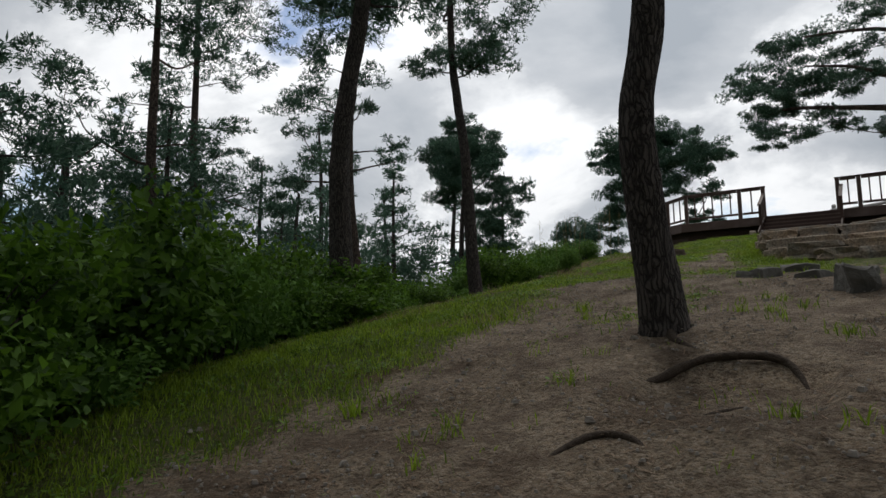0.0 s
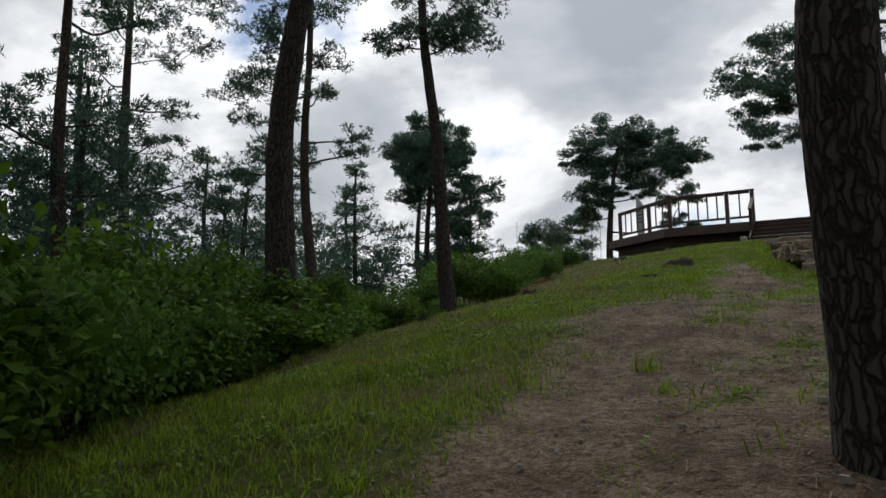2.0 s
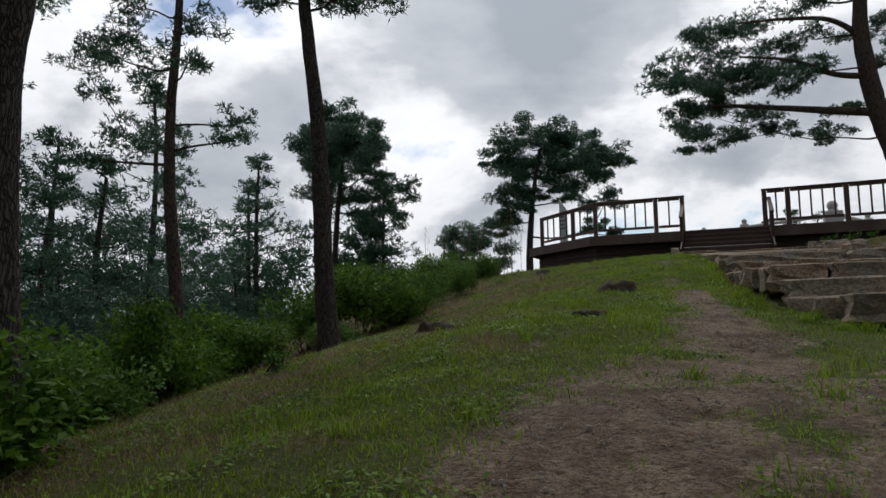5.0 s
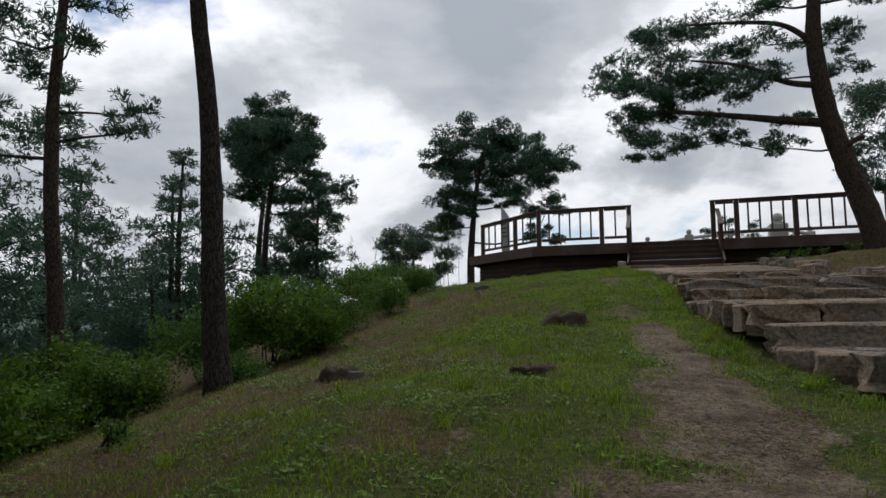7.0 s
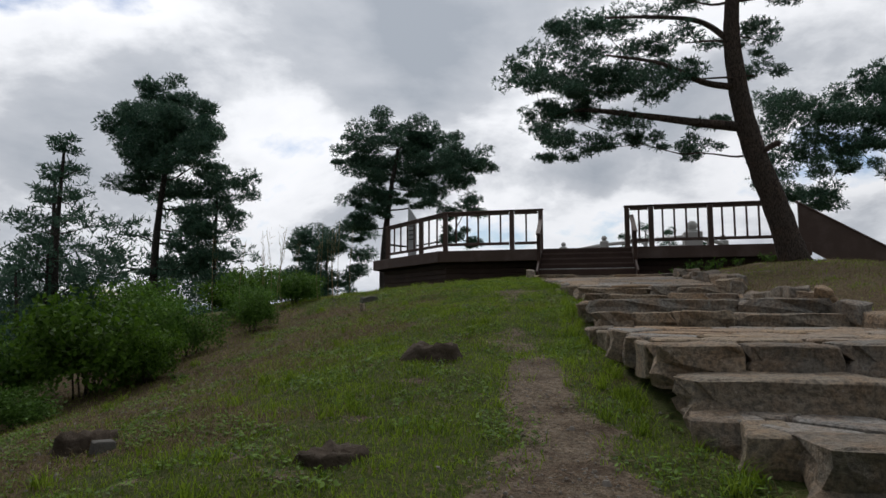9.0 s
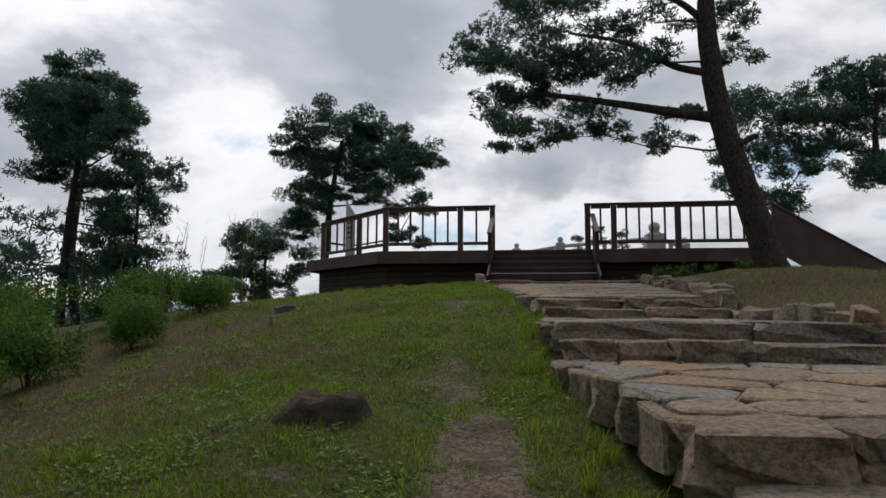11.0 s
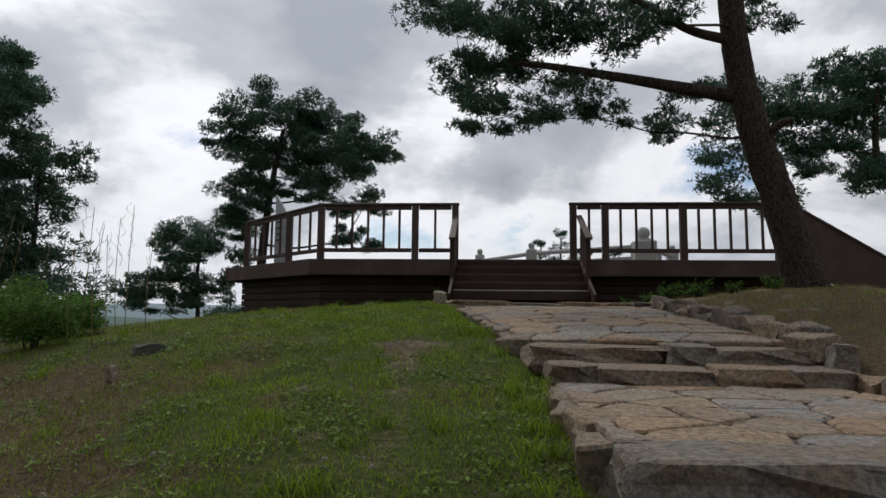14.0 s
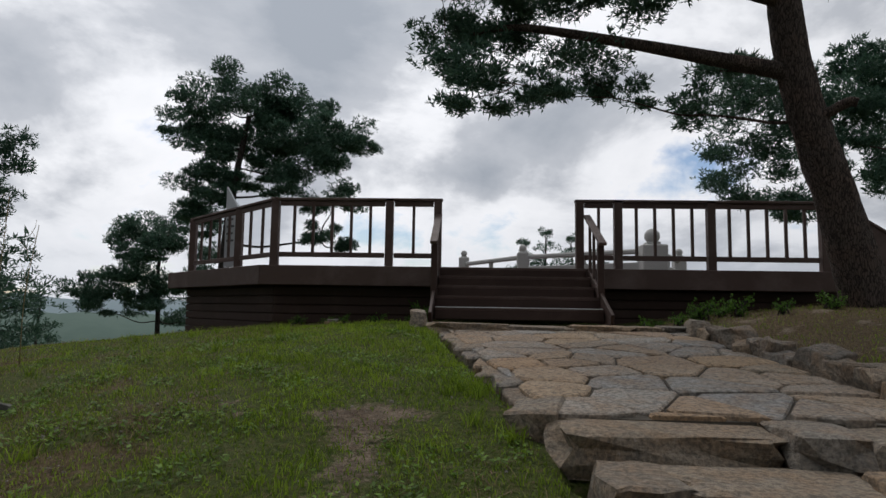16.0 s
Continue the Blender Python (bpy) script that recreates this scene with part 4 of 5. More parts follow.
def build_middle_pines():
    fp2 = [(-0.6, 10.4, 1.6), (-1.6, 11.1, 1.1), (1.2, 9.8, 1.6), (2.4, 9.4, 1.3), (0.2, 8.2, 1.6), (2.7, 7.8, 1.3), (3.9, 6.4, 1.0), (-1.9, 9.8, 1.3), (3.5, 4.5, 1.1), (1.4, 6.2, 1.1), (2.2, 3.6, 1.3), (-1.1, 7.2, 1.3), (0.9, 2.6, 1.0), (-2.6, 9.2, 1.0), (0.2, 11.6, 0.9)]
    base = standing(-20.5, 9.56)
    drop = 1.56 - base[2]
    pine(base, [(-0.3, 0, 0), (-0.3, 0, 1 + drop), (-0.2, 0.1, 5 + drop), (0.3, 0, 9 + drop), (0.2, 0, 11 + drop)], 0.24, 0.08, [(x, z + drop, r) for x, z, r in fp2], "rounded dark pine on the slope with a bare lower stem", 15, density=200, size=0.36)
    two_b = [(-3.9, 8.9, 0.4), (-3.2, 8.5, 0.55), (-2.4, 9.3, 0.75), (-1.6, 8.3, 0.75), (-2.6, 7.5, 0.45), (-1.2, 9.9, 0.8), (-2.0, 10.7, 0.7), (-2.8, 6.3, 0.6), (-1.6, 6.2, 0.8), (-2.2, 5.4, 0.6), (-0.5, 7.2, 0.5),
             (0.6, 8.9, 0.6), (1.0, 7.6, 0.5), (0.8, 6.4, 0.45), (1.5, 5.8, 0.4), (0.5, 10.3, 0.7), (-0.3, 11.5, 0.9), (0.9, 11.7, 0.8), (-1.6, 12.1, 0.8)]
    base = standing(-12.2, -10.6)
    drop = -base[2]
    pine(base, [(0, 0, 0), (0.05, 0, 1 + drop), (-0.1, -0.2, 4.2 + drop), (-0.05, -0.3, 6.5 + drop), (0.25, -0.4, 9 + drop), (0.3, -0.4, 12 + drop)], 0.21, 0.08, [(x, z + drop, r) for x, z, r in two_b], "tall slender red-barked pine on the wooded slope", 17, bark=BARK_RED, density=95, size=0.27)
    # two tall pines with wide, open crowns; the second number is the reach along the slope
    first = [(-0.6, 8.3, 1.1), (0.5, 8.2, 1.0), (-1.6, 7.9, 0.8), (-2.7, 6.9, 0.6), (-2.1, 6.5, 0.5), (-3.2, 5.3, 0.8), (-4.2, 5.0, 0.7), (-1.9, 5.5, 0.5), (-1.2, 4.6, 0.8), (-2.6, 4.0, 0.7), (-3.8, 3.6, 0.6), (1.3, 7.4, 0.5), (0.9, 4.8, 0.6), (-0.6, 3.7, 0.7), (1.3, 3.6, 0.7), (0.2, 9.4, 1.2), (-1.5, 9.3, 1.0), (1.2, 9.2, 0.9)]
    second = [(0.9, 12.2, 1.0), (2.0, 11.6, 0.8), (2.7, 10.9, 0.6), (1.1, 10.6, 0.8), (2.0, 9.6, 0.6), (0.8, 9.0, 0.6), (1.3, 7.3, 0.5), (-0.6, 9.8, 0.8), (-1.0, 8.2, 0.7), (0.9, 6.2, 0.6), (-0.9, 6.0, 0.8), (1.6, 4.8, 0.9), (-0.4, 4.2, 0.9), (2.4, 4.0, 0.7), (0.3, 13.4, 1.1), (2.2, 13.0, 0.9)]
    for x, y, crown, r0, seed, words in ((-11.6, -18.9, first, 0.19, 71, "tall pine with a wide open crown and dead lower twigs"), (-16.4, -14.5, second, 0.22, 73, "tall pine with a one-sided open crown on the wooded slope")):
        base = standing(x, y)
        top = max(z for _, z, _ in crown) - base[2]
        rng = random.Random(seed)
        pads = []
        for reach, z, r in crown:
            aside = rng.uniform(-0.9, 0.9)
            pads.append((reach * 0.52 - aside * 0.85, reach * 0.85 + aside * 0.52, z - base[2], r))
        pine(base, [(0, 0, 0), (0.05, 0, top * 0.3), (-0.05, -0.1, top * 0.55), (-0.1, 0, top * 0.8), (0, 0, top)], r0, 0.06, pads, words, seed, bark=BARK_RED, density=95, size=0.25, flat=0.45)
    bush = [(-1.6, 4.1, 1.3), (-3.2, 3.4, 1.0), (-0.2, 3.1, 1.5), (-1.6, 2.1, 1.3), (0.5, 1.4, 1.2), (-5.2, 1.0, 1.3), (0.8, 4.8, 1.2), (-3.9, 0.0, 1.0), (-0.5, 0.4, 1.2), (0.2, -0.6, 1.0)]
    base = standing(-16.26, 23.92)
    drop = 2.76 - base[2]
    pine(base, [(-0.8, 0, 0), (-0.9, 0, drop), (-1.0, 0, 2.5 + drop), (-0.4, 0, 4.6 + drop)], 0.16, 0.05, [(x, z + drop, r) for x, z, r in bush], "low bushy pine at the hill's edge", 19, density=190, size=0.36)
    right = [(-1.7, 8.0, 1.17), (-2.7, 7.0, 1.17), (-0.7, 7.4, 1.17), (-5.3, 7.4, 1.17), (-5.5, 6.0, 1.04), (-5.1, 4.7, 1.04), (-2.5, 6.3, 1.04), (-1.1, 4.7, 1.04), (-3.4, 8.2, 0.78), (-1.9, 8.8, 0.65), (-4.7, 3.8, 0.78), (-0.4, 8.8, 0.91), (-0.5, 5.7, 0.78), (-3.7, 5.2, 0.65), (1.1, 7.6, 1.3), (1.3, 5.6, 1.3)]
    base = standing(15.16, 9.67)
    drop = 2.47 - base[2]
    pine(base, [(1.0, 0, 0), (0.9, 0, 2 + drop), (0.4, 0.1, 4.2 + drop), (-0.6, 0, 5.4 + drop), (-0.5, 0, 8.3 + drop)], 0.24, 0.08, [(x, z + drop, r) for x, z, r in right], "spreading pine with twisted limbs behind the deck", 21, bark=BARK_RED, density=210)
    # pines of a few habits, repeated over the wooded slope
    habits = [
        pine(standing(-28.0, 10.0), [(0, 0, 0), (0.1, 0, 4), (0, 0.1, 9), (0.1, 0, 12.5)], 0.2, 0.05, whorls(31, 3.0, 12.5, 2.6, 10), "dense conical pine on the wooded slope", 31, density=34, size=0.40, per=8),
        pine(standing(-18.5, -15.0), [(0, 0, 0), (0.15, 0, 4), (-0.1, 0.1, 8), (0.1, 0, 14)], 0.22, 0.06, whorls(33, 7.0, 14.2, 3.0, 7), "tall pine with a bare stem on the wooded slope", 33, bark=BARK_RED, density=34, size=0.40, per=8),
        pine(standing(-23.5, 20.0), [(0, 0, 0), (0.2, 0, 3), (-0.1, 0.1, 6), (0.1, 0, 9)], 0.2, 0.06, whorls(35, 2.2, 9.2, 3.0, 7), "broad pine on the wooded slope", 35, density=34, size=0.40, per=8),
    ]
    spots = [(0, -12.5, -18.0, 90, 0.72), (2, -11.5, -23.0, 10, 0.95), (2, -16.5, -9.6, 100, 0.9), (0, -22, -3.0, 300, 1.1),
             (2, -12.2, -14.2, 60, 0.62), (0, -27, 2.5, 80, 1.1), (2, -24, 4.5, 220, 0.9), (0, -32, 7, 20, 1.1), (1, -27, -20, 250, 1.4), (0, -38, 19, 120, 1.1), (2, -32, 21, 10, 1.0), (0, -27, 28, 60, 0.85), (2, -38, 34, 330, 1.1),
             (2, -19, -24, 75, 1.2), (2, -31, 35, 200, 0.9), (0, -19, 33, 20, 0.7), (0, -24, -18, 20, 1.1), (0, -29, -6, 230, 1.0), (2, -14.5, -28, 140, 1.1)]
    spots += [(0, -18.2, 11.0, 15, 0.95), (0, -27.0, 9.8, 140, 1.4), (0, -31.0, 13.5, 200, 1.5), (2, -26.5, 17.5, 75, 2.0)]
    spots += [(2, 24, 24, 40, 0.75), (2, 28, 28, 190, 0.8), (2, 21, 33, 260, 0.7), (2, 4.9, 41, 20, 0.92), (2, 6.8, 42, 90, 1.02), (2, 8.6, 40, 240, 0.95), (2, 11.5, 43, 130, 1.0), (2, 16.5, 44, 220, 1.1), (2, 15, 36, 80, 0.62)]
    spots += [(2, -15.5, -19.5, 50, 1.0), (2, -19.5, -17.5, 170, 1.25), (0, -16.8, -16.6, 10, 0.8), (2, -21.5, -12.5, 290, 1.1), (0, -19.0, -9.5, 110, 0.85), (2, -25.0, -8.0, 20, 1.2), (2, -15.0, -12.0, 0, 0.6), (0, -17.5, -22.5, 70, 0.9)]
    # unseen pines added to the wood behind the start of the path, shading it
    spots += [(1, -3.0, -31.5, 30, 1.0), (1, 1.0, -33.5, 120, 1.05), (1, 6.5, -30.5, 200, 1.0), (1, 8.2, -25.5, 280, 0.95), (2, -7.0, -30.0, 60, 1.2), (2, 11.5, -29.5, 150, 1.2), (2, 4.5, -38.0, 10, 1.3)]
    for kind, x, y, turn, scale in spots:
        ob = copy_thing(habits[kind], pose(*standing(x, y, 0.2), 0, 0, turn) @ Matrix.Scale(scale, 4))
        ob.scale = (scale, scale, scale)


def build_shrubs():
    label = "leafy green shrub on the slope below the path"
    kinds = [shrub(standing(-0.4, -26.8), 41, 0.95, 1.35, 5200, label), shrub(standing(-1.6, -25.0), 43, 1.1, 1.6, 6000, label, leaf=0.11),
             shrub(standing(-3.0, -23.0), 45, 1.0, 1.3, 5200, "pale green leafy shrub on the slope below the path", LEAVES_PALE, 0.09), shrub(standing(-6.0, -11.1), 47, 1.2, 1.5, 6000, label, leaf=0.10)]
    rng = random.Random(8)
    spots = [(1, -3.4, -20.9, 0.9), (0, -2.9, -22.2, 0.75), (3, -4.0, -21.5, 1.0), (3, -7.2, -14.0, 0.8), (0, -8.6, -13.2, 0.9), (1, -7.0, -15.3, 0.7), (0, -6.0, -16.0, 0.6), (2, -2.2, -23.6, 0.7), (0, -1.6, -27.0, 1.1), (1, -3.0, -25.8, 1.15), (3, -1.0, -28.4, 1.2), (0, -4.0, -24.2, 1.2), (2, -1.1, -25.8, 0.7), (1, -4.7, -22.1, 1.1), (0, -3.0, -21.7, 0.7), (3, -4.2, -20.3, 0.8), (1, -5.7, -20.0, 1.0), (2, -4.8, -18.7, 0.7), (3, -6.5, -18.1, 1.0), (0, -5.6, -17.0, 0.8), (2, -6.7, -16.0, 0.9), (3, -6.1, -14.7, 0.7), (1, -7.9, -14.3, 1.0), (0, -5.6, -12.7, 0.52), (3, -4.9, -11.3, 0.52), (1, -5.3, -9.7, 0.62), (0, -4.9, -8.3, 0.55), (2, -5.8, -7.0, 0.62), (3, -5.4, -5.5, 0.62), (0, -6.1, -3.9, 0.65), (1, -6.8, -5.8, 0.71), (3, -7.2, -8.3, 0.71), (0, -7.8, -10.8, 0.91), (3, -8.1, -17.3, 1.2), (1, -7.4, -21.1, 1.3), (3, -6.1, -23.6, 1.3), (0, -5.2, -26.4, 1.4), (1, -3.5, -28.6, 1.4), (3, -9.8, -12.9, 0.99), (0, -9.7, -7.3, 0.99), (3, -7.9, -3.4, 0.91), (3, -10.0, -19.2, 1.4), (1, -10.4, -23.2, 1.5), (0, -11.4, -3.2, 1.06)]
    for i, (kind, x, y, scale) in enumerate(spots):
        if y > -13 and i % 3:
            kind = 2
        ob = copy_thing(kinds[kind], pose(*standing(x, y), 0, 0, rng.uniform(0, 360)))
        ob.scale = (scale, scale * rng.uniform(0.8, 1.2), scale * rng.uniform(0.65, 1.3))


def build_weeds():
    """Low leafy weeds by the deck, on the bank and in the grass."""
    weed = shrub(standing(-1.0, -0.35, 0.0), 61, 0.16, 0.16, 260, "low leafy weed in the grass", LEAVES_PALE, 0.035, "weed", "low weeds")
    rng = random.Random(62)
    spots = [(rng.uniform(-2.8, -0.2), rng.uniform(-0.45, -0.25)) for _ in range(7)] + [(rng.uniform(3.1, 6.0), rng.uniform(-2.6, -0.5)) for _ in range(12)]
    spots += [(-4.2, -11.5), (-3.6, -17.0)]
    for x, y in spots:
        ob = copy_thing(weed, pose(*standing(x, y, 0.0), 0, 0, rng.uniform(0, 360)))
        k = rng.uniform(0.6, 1.5)
        ob.scale = (k, k, k * rng.uniform(0.7, 1.3))


def build_far_hills():
    """A ring of wooded ridges; the haze of distance is painted into their colours."""
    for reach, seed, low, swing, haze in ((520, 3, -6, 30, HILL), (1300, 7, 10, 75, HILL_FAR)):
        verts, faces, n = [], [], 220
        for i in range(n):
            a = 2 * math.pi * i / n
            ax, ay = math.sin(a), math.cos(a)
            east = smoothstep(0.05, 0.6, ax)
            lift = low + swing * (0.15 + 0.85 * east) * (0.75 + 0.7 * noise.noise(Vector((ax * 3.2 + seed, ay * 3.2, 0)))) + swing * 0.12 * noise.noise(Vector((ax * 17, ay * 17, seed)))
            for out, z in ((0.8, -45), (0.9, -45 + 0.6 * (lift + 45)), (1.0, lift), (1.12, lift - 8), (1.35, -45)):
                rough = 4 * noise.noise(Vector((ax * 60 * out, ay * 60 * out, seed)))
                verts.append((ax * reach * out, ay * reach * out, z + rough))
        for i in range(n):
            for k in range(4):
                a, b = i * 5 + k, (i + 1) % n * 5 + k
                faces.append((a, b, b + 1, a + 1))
        tagged(mesh_object("backdrop", verts, faces, haze), "distant wooded ridges, haze painted into their colour", "hill", kind="structure")


# ---- granite balustrade and board beyond the railing ----
def build_granite():
    spots = [(5.0, 4.2, 0.30, 1.30), (2.05, 6.5, 0.17, 1.12), (0.35, 9.5, 0.17, 1.22), (6.6, 7.2, 0.17, 1.12)]
    for x, y, half, high in spots:
        post = thing("stone_post", (x, y, DECK), "pale granite balustrade post with a round ball cap", "post", "granite balustrade")
        one_bar("shaft", (0, 0, 0), (0, 0, high - 1.35 * half), 2 * half, 2 * half, GRANITE, post, bevel=0.03)
        one_bar("neck", (0, 0, high - 1.36 * half), (0, 0, high - 1.1 * half), 1.1 * half, 1.1 * half, GRANITE, post, bevel=0.02)
        bm = bmesh.new()
        bmesh.ops.create_uvsphere(bm, u_segments=20, v_segments=12, radius=0.62 * half, matrix=Matrix.Translation((0, 0, high - 0.62 * half)))
        part("ball_cap", bm, GRANITE, post, smooth=True)
    for a, b in ((0, 1), (1, 2), (0, 3)):
        (ax, ay, *_), (bx, by, *_) = spots[a], spots[b]
        way = Vector((bx - ax, by - ay)).normalized() * 0.2
        rail = thing("stone_rail", (ax, ay, DECK), "pale granite balustrade rail with a lower panel", "railing", "granite balustrade")
        p, q = Vector((way.x, way.y)), Vector((bx - ax - way.x, by - ay - way.y))
        one_bar("hand_rail", (*p, 0.76), (*q, 0.76), 0.16, 0.12, GRANITE, rail, bevel=0.03)
        one_bar("panel", (*p, 0.28), (*q, 0.28), 0.10, 0.42, GRANITE, rail, bevel=0.02)
        mid = (p + q) / 2
        one_bar("lotus_block", (*mid, 0.48), (*mid, 0.71), 0.13, 0.16, GRANITE, rail, bevel=0.02)
    board = thing("information_board", (-4.75, 2.45, DECK), "grey upright information board with a slanted top behind the railing", "sign", turn=-35)
    bm = bmesh.new()
    outline = [(-0.22, 0.12), (0.22, 0.12), (0.22, 1.45), (-0.22, 1.95)]
    front = [bm.verts.new((x, -0.02, z)) for x, z in outline]
    rear = [bm.verts.new((x, 0.02, z)) for x, z in outline]
    bm.faces.new(front), bm.faces.new(rear[::-1])
    for i in range(4):
        bm.faces.new((front[i], rear[i], rear[(i + 1) % 4], front[(i + 1) % 4]))
    bmesh.ops.recalc_face_normals(bm, faces=bm.faces)
    part("panel", bm, GREY_PANEL, board)
    one_bar("foot", (-0.15, 0, 0), (-0.15, 0, 0.14), 0.06, 0.06, ALUMINIUM, board)
    one_bar("foot", (0.15, 0, 0), (0.15, 0, 0.14), 0.06, 0.06, ALUMINIUM, board)
    for k in range(5):
        one_bar("text_bar", (-0.15, -0.025, 1.35 - 0.16 * k), (0.12 - 0.04 * (k % 2), -0.025, 1.35 - 0.16 * k), 0.006, 0.05, INK, board, bevel=0)


# ---- stump, rocks, roots and litter on the slope ----
def build_stump(x, y, r, high, seed):
    """A low weathered stump, wider at the foot, hollowed on top."""
    base = standing(x, y, 0.06)
    verts, faces, n = [], [], 22
    rings = [(1.35, 0.0), (1.12, 0.35), (1.0, 0.75), (0.93, 1.0), (0.6, 0.96), (0.2, 0.85)]
    for w, h in rings:
        for k in range(n):
            a = 2 * math.pi * k / n
            bump = 1 + 0.34 * noise.noise(Vector((math.cos(a) * 2.2 + seed, math.sin(a) * 2.2, h * 1.5))) + 0.07 * math.sin(7 * a + seed) * (1.2 - h)
            verts.append((w * r * bump * math.cos(a), w * r * bump * 0.85 * math.sin(a), high * h * (1 + 0.5 * noise.noise(Vector((math.cos(a) * 3, math.sin(a) * 3, seed))))))
    for i in range(len(rings) - 1):
        for k in range(n):
            b = (k + 1) % n
            faces.append((i * n + k, i * n + b, (i + 1) * n + b, (i + 1) * n + k))
    faces.append(tuple(range((len(rings) - 1) * n, len(rings) * n)))
    ob = mesh_object("tree_stump", verts, faces, STUMP)
    ob.matrix_world = pose(*base, 0, 0, 20 * seed)
    return tagged(ob, "low weathered grey-brown tree stump in the grass", "stump", "stumps in the grass")


def build_rock(x, y, size, seed, label, sink=0.08, look_of=None):
    ob = new("rock", rock_mesh("rock", size, seed, 0.30))
    ob.data.materials.append(look_of or ROCK)
    ob.matrix_world = pose(*standing(x, y, sink), 0, 0, seed * 47 % 360)
    return tagged(ob, label, "rock", "rocks on the slope")


def build_slope_things():
    build_stump(-0.26, -12.85, 0.27, 0.20, 1)
    build_stump(-2.4, -15.15, 0.20, 0.17, 2)
    build_stump(-0.1, -15.85, 0.20, 0.11, 3)
    build_rock(-2.12, -15.3, (0.13, 0.10, 0.09), 5, "small brown stone beside a stump", 0.03)
    build_rock(3.55, -21.4, (0.34, 0.26, 0.26), 6, "mossy grey rock beside the sandy path", 0.06)
    build_rock(2.55, -19.9, (0.42, 0.3, 0.16), 7, "flat grey rock set in the sandy path", 0.08)
    build_rock(2.9, -19.2, (0.36, 0.3, 0.14), 8, "flat grey rock set in the sandy path", 0.07)
    build_rock(3.15, -20.3, (0.3, 0.24, 0.12), 9, "flat grey rock set in the sandy path", 0.06)
    build_rock(-0.12, -2.35, (0.2, 0.2, 0.24), 12, "pale stone at the foot of the deck steps", 0.04, FLAG)
    build_rock(-1.75, -0.5, (0.3, 0.16, 0.06), 13, "flat stone lying by the deck skirt", 0.0, FLAG)
    build_rock(-1.75, -0.5, (0.22, 0.14, 0.05), 14, "small flat stone stacked on another by the deck skirt", -0.055, FLAG)
    build_rock(-2.95, -7.6, (0.10, 0.08, 0.16), 15, "small upright marker stone in the grass", 0.02, FLAG)
    build_rock(-3.2, -6.4, (0.36, 0.16, 0.13), 16, "dark low log-like rock in the grass", 0.05)

    def over_ground(points, r0, r1, name, label):
        line = [Vector((x, y, land(x, y) + up - 0.7 * r0 - 0.016)) for x, y, up in points]
        fine_line = smooth_path(line, 6)
        k = len(fine_line) - 1
        verts, faces = tube_mesh(fine_line, [r0 + (r1 - r0) * i / k for i in range(k + 1)], 9, 0.3, 3)
        return tagged(mesh_object(name, verts, faces, ROOT), label, "root", "bare roots on the path")

    over_ground([(2.38, -24.55, -0.03), (2.6, -24.25, 0.02), (2.8, -24.07, 0.05), (3.02, -24.02, 0.06), (3.27, -24.03, 0.04), (3.42, -24.25, -0.04)], 0.034, 0.02, "tree_root", "bare dark pine root holding a washed-out edge of soil")
    over_ground([(2.5, -23.45, 0.05), (2.62, -23.7, 0.03), (2.85, -23.9, 0.01), (3.0, -24.0, -0.02)], 0.035, 0.018, "tree_root", "bare dark pine root crossing the sandy path")
    over_ground([(2.45, -25.6, -0.05), (2.53, -25.38, 0.02), (2.65, -25.2, 0.04), (2.82, -25.2, 0.03), (2.95, -25.35, -0.05)], 0.019, 0.014, "tree_root", "arched bare pine root in the sandy soil")
    over_ground([(2.85, -25.05, -0.02), (3.02, -24.75, 0.02), (3.2, -24.45, 0.01), (3.4, -24.3, -0.04)], 0.013, 0.008, "tree_root", "thin bare pine root in the sandy soil")
    over_ground([(1.9, -22.6, 0.0), (1.6, -22.3, 0.015), (1.35, -22.3, 0.01), (1.1, -22.0, -0.02)], 0.016, 0.008, "tree_root", "thin bare pine root in the sandy soil")
    over_ground([(1.5, -23.2, -0.01), (1.7, -22.9, 0.015), (1.75, -22.6, 0.01), (1.95, -22.3, -0.02)], 0.014, 0.007, "tree_root", "thin bare pine root in the sandy soil")

    # twigs, pebbles and pine litter on the bare soil
    rng = np.random.default_rng(77)
    pick = random.Random(78)
    spots = []
    while len(spots) < 52000:
        x, y = pick.uniform(-4.5, 5.5), pick.uniform(-28, -5)
        worn = max(bare(x, y), 0.8 * litter(x, y))
        clump = noise.noise(Vector((x * 1.6, y * 1.6, 40)))
        if pick.random() < worn * (0.35 + clump) and not (y > -17 and x > stair_sides(y)[0] - 0.05):
            spots.append((x, y, land(x, y) + 0.004))
    p = np.array(spots)
    n = len(p)
    a = rng.uniform(0, 2 * np.pi, n)
    length = rng.uniform(0.03, 0.11, (n, 1))
    along = np.stack([np.cos(a), np.sin(a), rng.normal(0, 0.12, n)], 1) * length
    side = np.stack([-np.sin(a), np.cos(a), np.zeros(n)], 1) * rng.uniform(0.0012, 0.0035, (n, 1))
    verts = np.stack([p - side, p + side, p + along + side * 0.6, p + along - side * 0.6], 1).reshape(-1, 3)
    base = np.arange(n)[:, None] * 4
    tagged(fast_mesh("pine_litter", verts, np.concatenate([base + [0, 1, 2], base + [0, 2, 3]], 1).reshape(-1, 3), LITTER), "brown fallen pine needles and twigs on the soil", "litter", kind="stuff")
    stones, faces = [], []
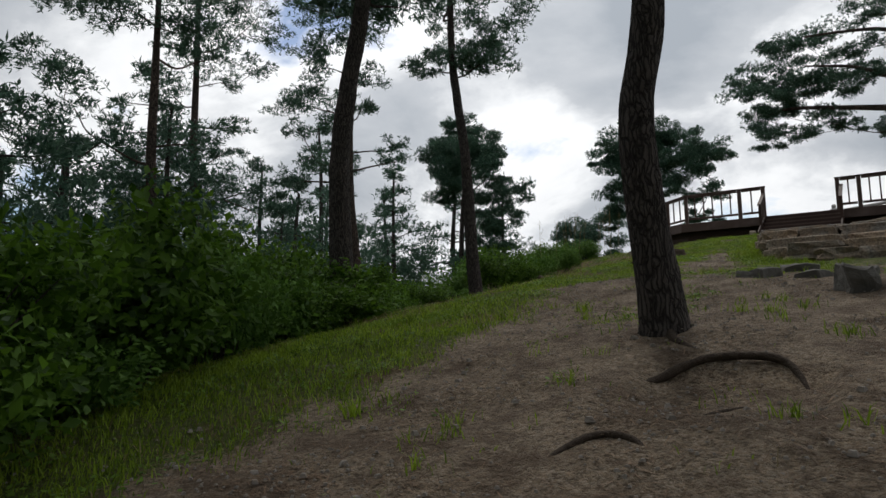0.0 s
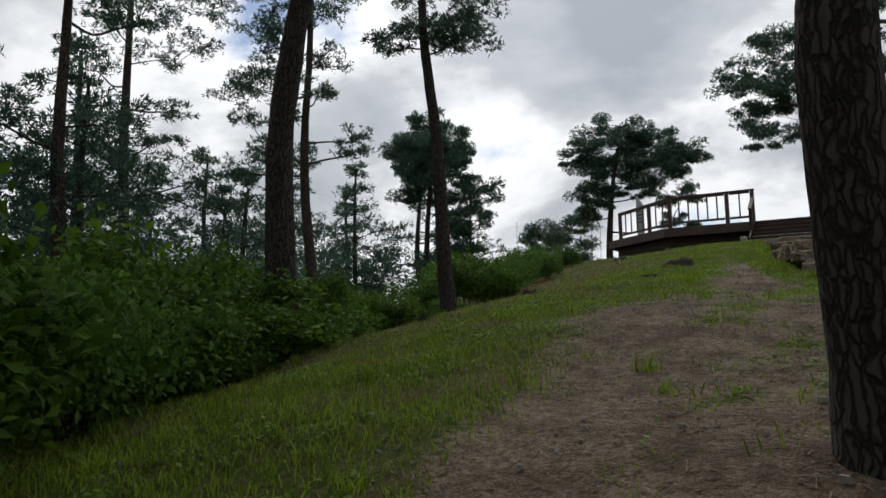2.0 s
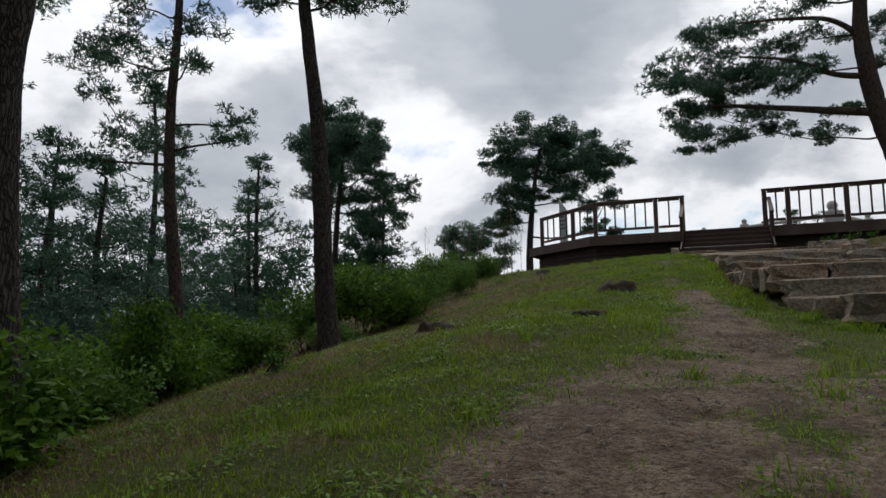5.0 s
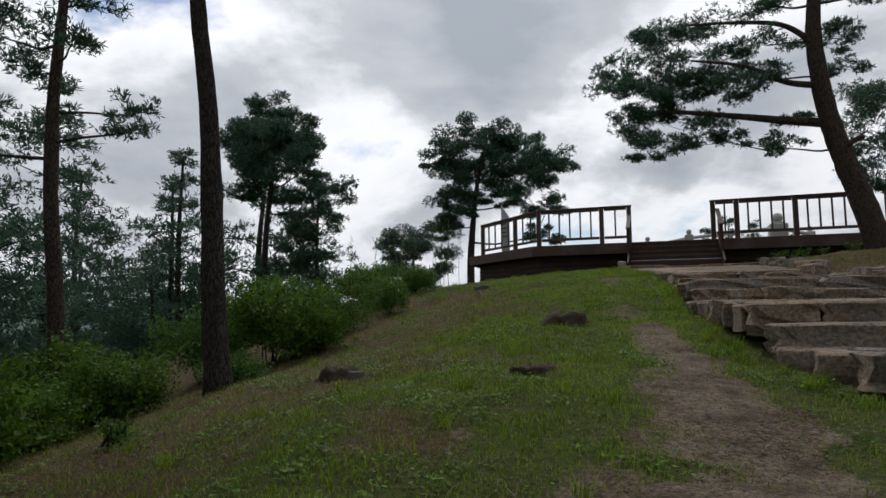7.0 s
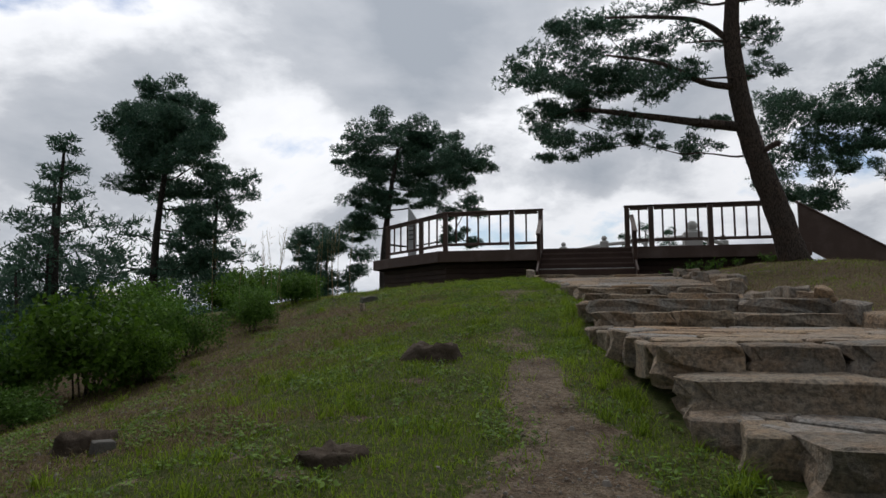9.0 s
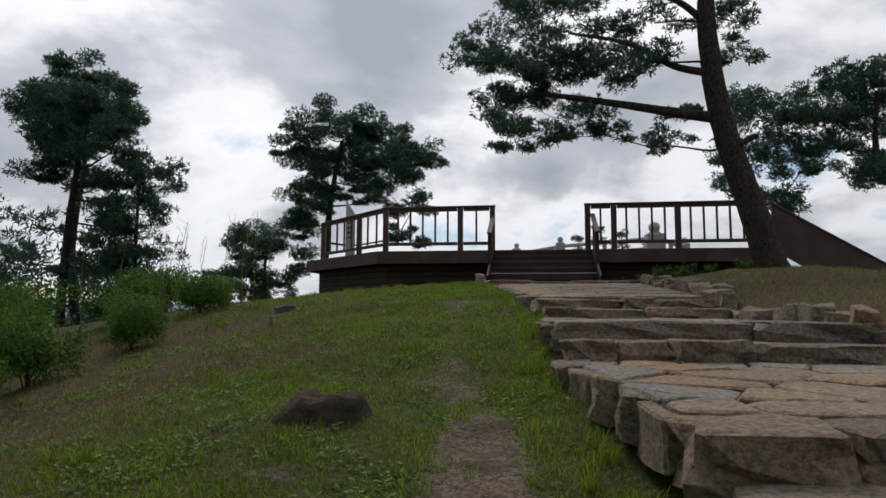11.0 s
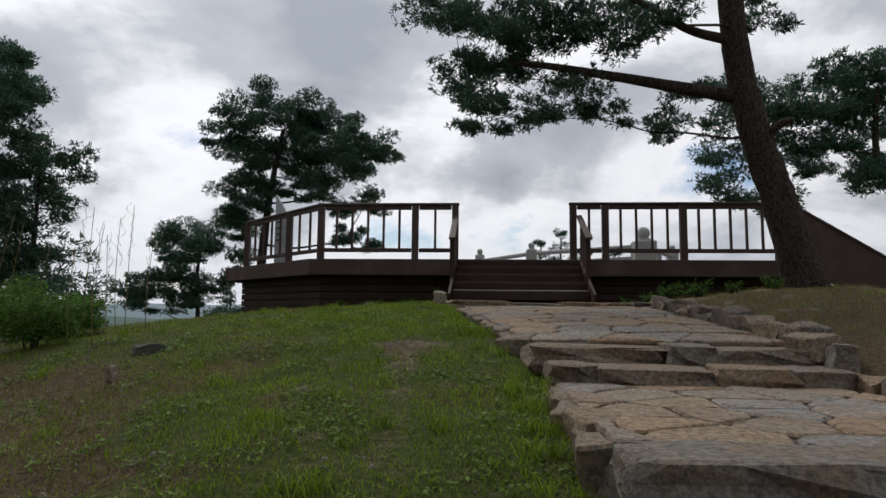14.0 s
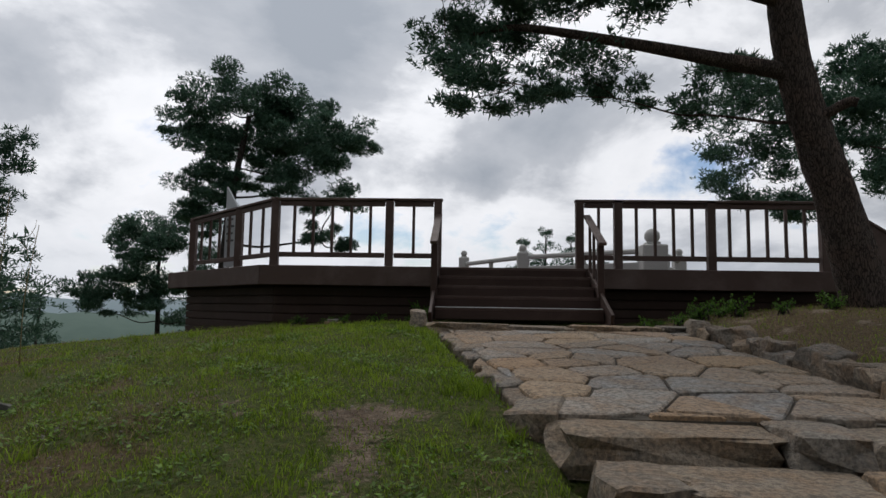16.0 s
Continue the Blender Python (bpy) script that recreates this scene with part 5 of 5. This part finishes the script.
    cube = [(-1, -1, -1), (1, -1, -1), (1, 1, -1), (-1, 1, -1), (-0.6, -0.6, 0.8), (0.6, -0.6, 0.8), (0.6, 0.6, 0.8), (-0.6, 0.6, 0.8)]
    quads = [(0, 1, 5, 4), (1, 2, 6, 5), (2, 3, 7, 6), (3, 0, 4, 7), (4, 5, 6, 7)]
    for x, y, z in pick.sample(spots, 12000):
        x, y = x + pick.uniform(-0.1, 0.1), y + pick.uniform(-0.1, 0.1)
        r = pick.uniform(0.004, 0.011) * (2.2 if pick.random() < 0.05 else 1)
        turn = pick.uniform(0, 3.1)
        k = len(stones)
        for cx, cy, cz in cube:
            cx, cy = cx * pick.uniform(0.7, 1.3), cy * pick.uniform(0.6, 1.1)
            stones.append((x + r * (cx * math.cos(turn) - cy * math.sin(turn)), y + r * (cx * math.sin(turn) + cy * math.cos(turn)), z + r * 0.6 * cz))
        faces += [tuple(k + i for i in q) for q in quads]
    tagged(mesh_object("pebbles", stones, faces, PEBBLE, smooth=False), "small pale pebbles and gravel on the path", "gravel", kind="stuff")
    # bare pale stalks over the shrubs at the hill's edge
    stalk_rng = random.Random(5)
    for k in range(16):
        x, y = stalk_rng.uniform(-6.2, -4.2), stalk_rng.uniform(-8.0, -4.2)
        high = stalk_rng.uniform(1.3, 2.1)
        at = standing(x, y, 0.05)
        stalk = thing("dry_weed_stalk", at, "thin pale dry weed stalk above the shrubs", "weed", "dry weed stalks")
        limb([(0, 0, 0), (stalk_rng.uniform(-0.08, 0.08), 0, high * 0.5), (stalk_rng.uniform(-0.15, 0.15), 0.05, high)], 0.007, 0.004, "stem", GRASS_DRY, stalk, 5, 3)
        for i in range(5):
            z = high * (0.6 + 0.08 * i)
            limb([(0, 0, z), (stalk_rng.uniform(-0.07, 0.07), stalk_rng.uniform(-0.07, 0.07), z + 0.1), (stalk_rng.uniform(-0.1, 0.1), stalk_rng.uniform(-0.1, 0.1), z + 0.2)], 0.004, 0.002, "side_stem", GRASS_DRY, stalk, 4, 2)


build_near_pines()
build_middle_pines()
build_shrubs()
build_weeds()
build_far_hills()
build_grass()
build_granite()
build_slope_things()
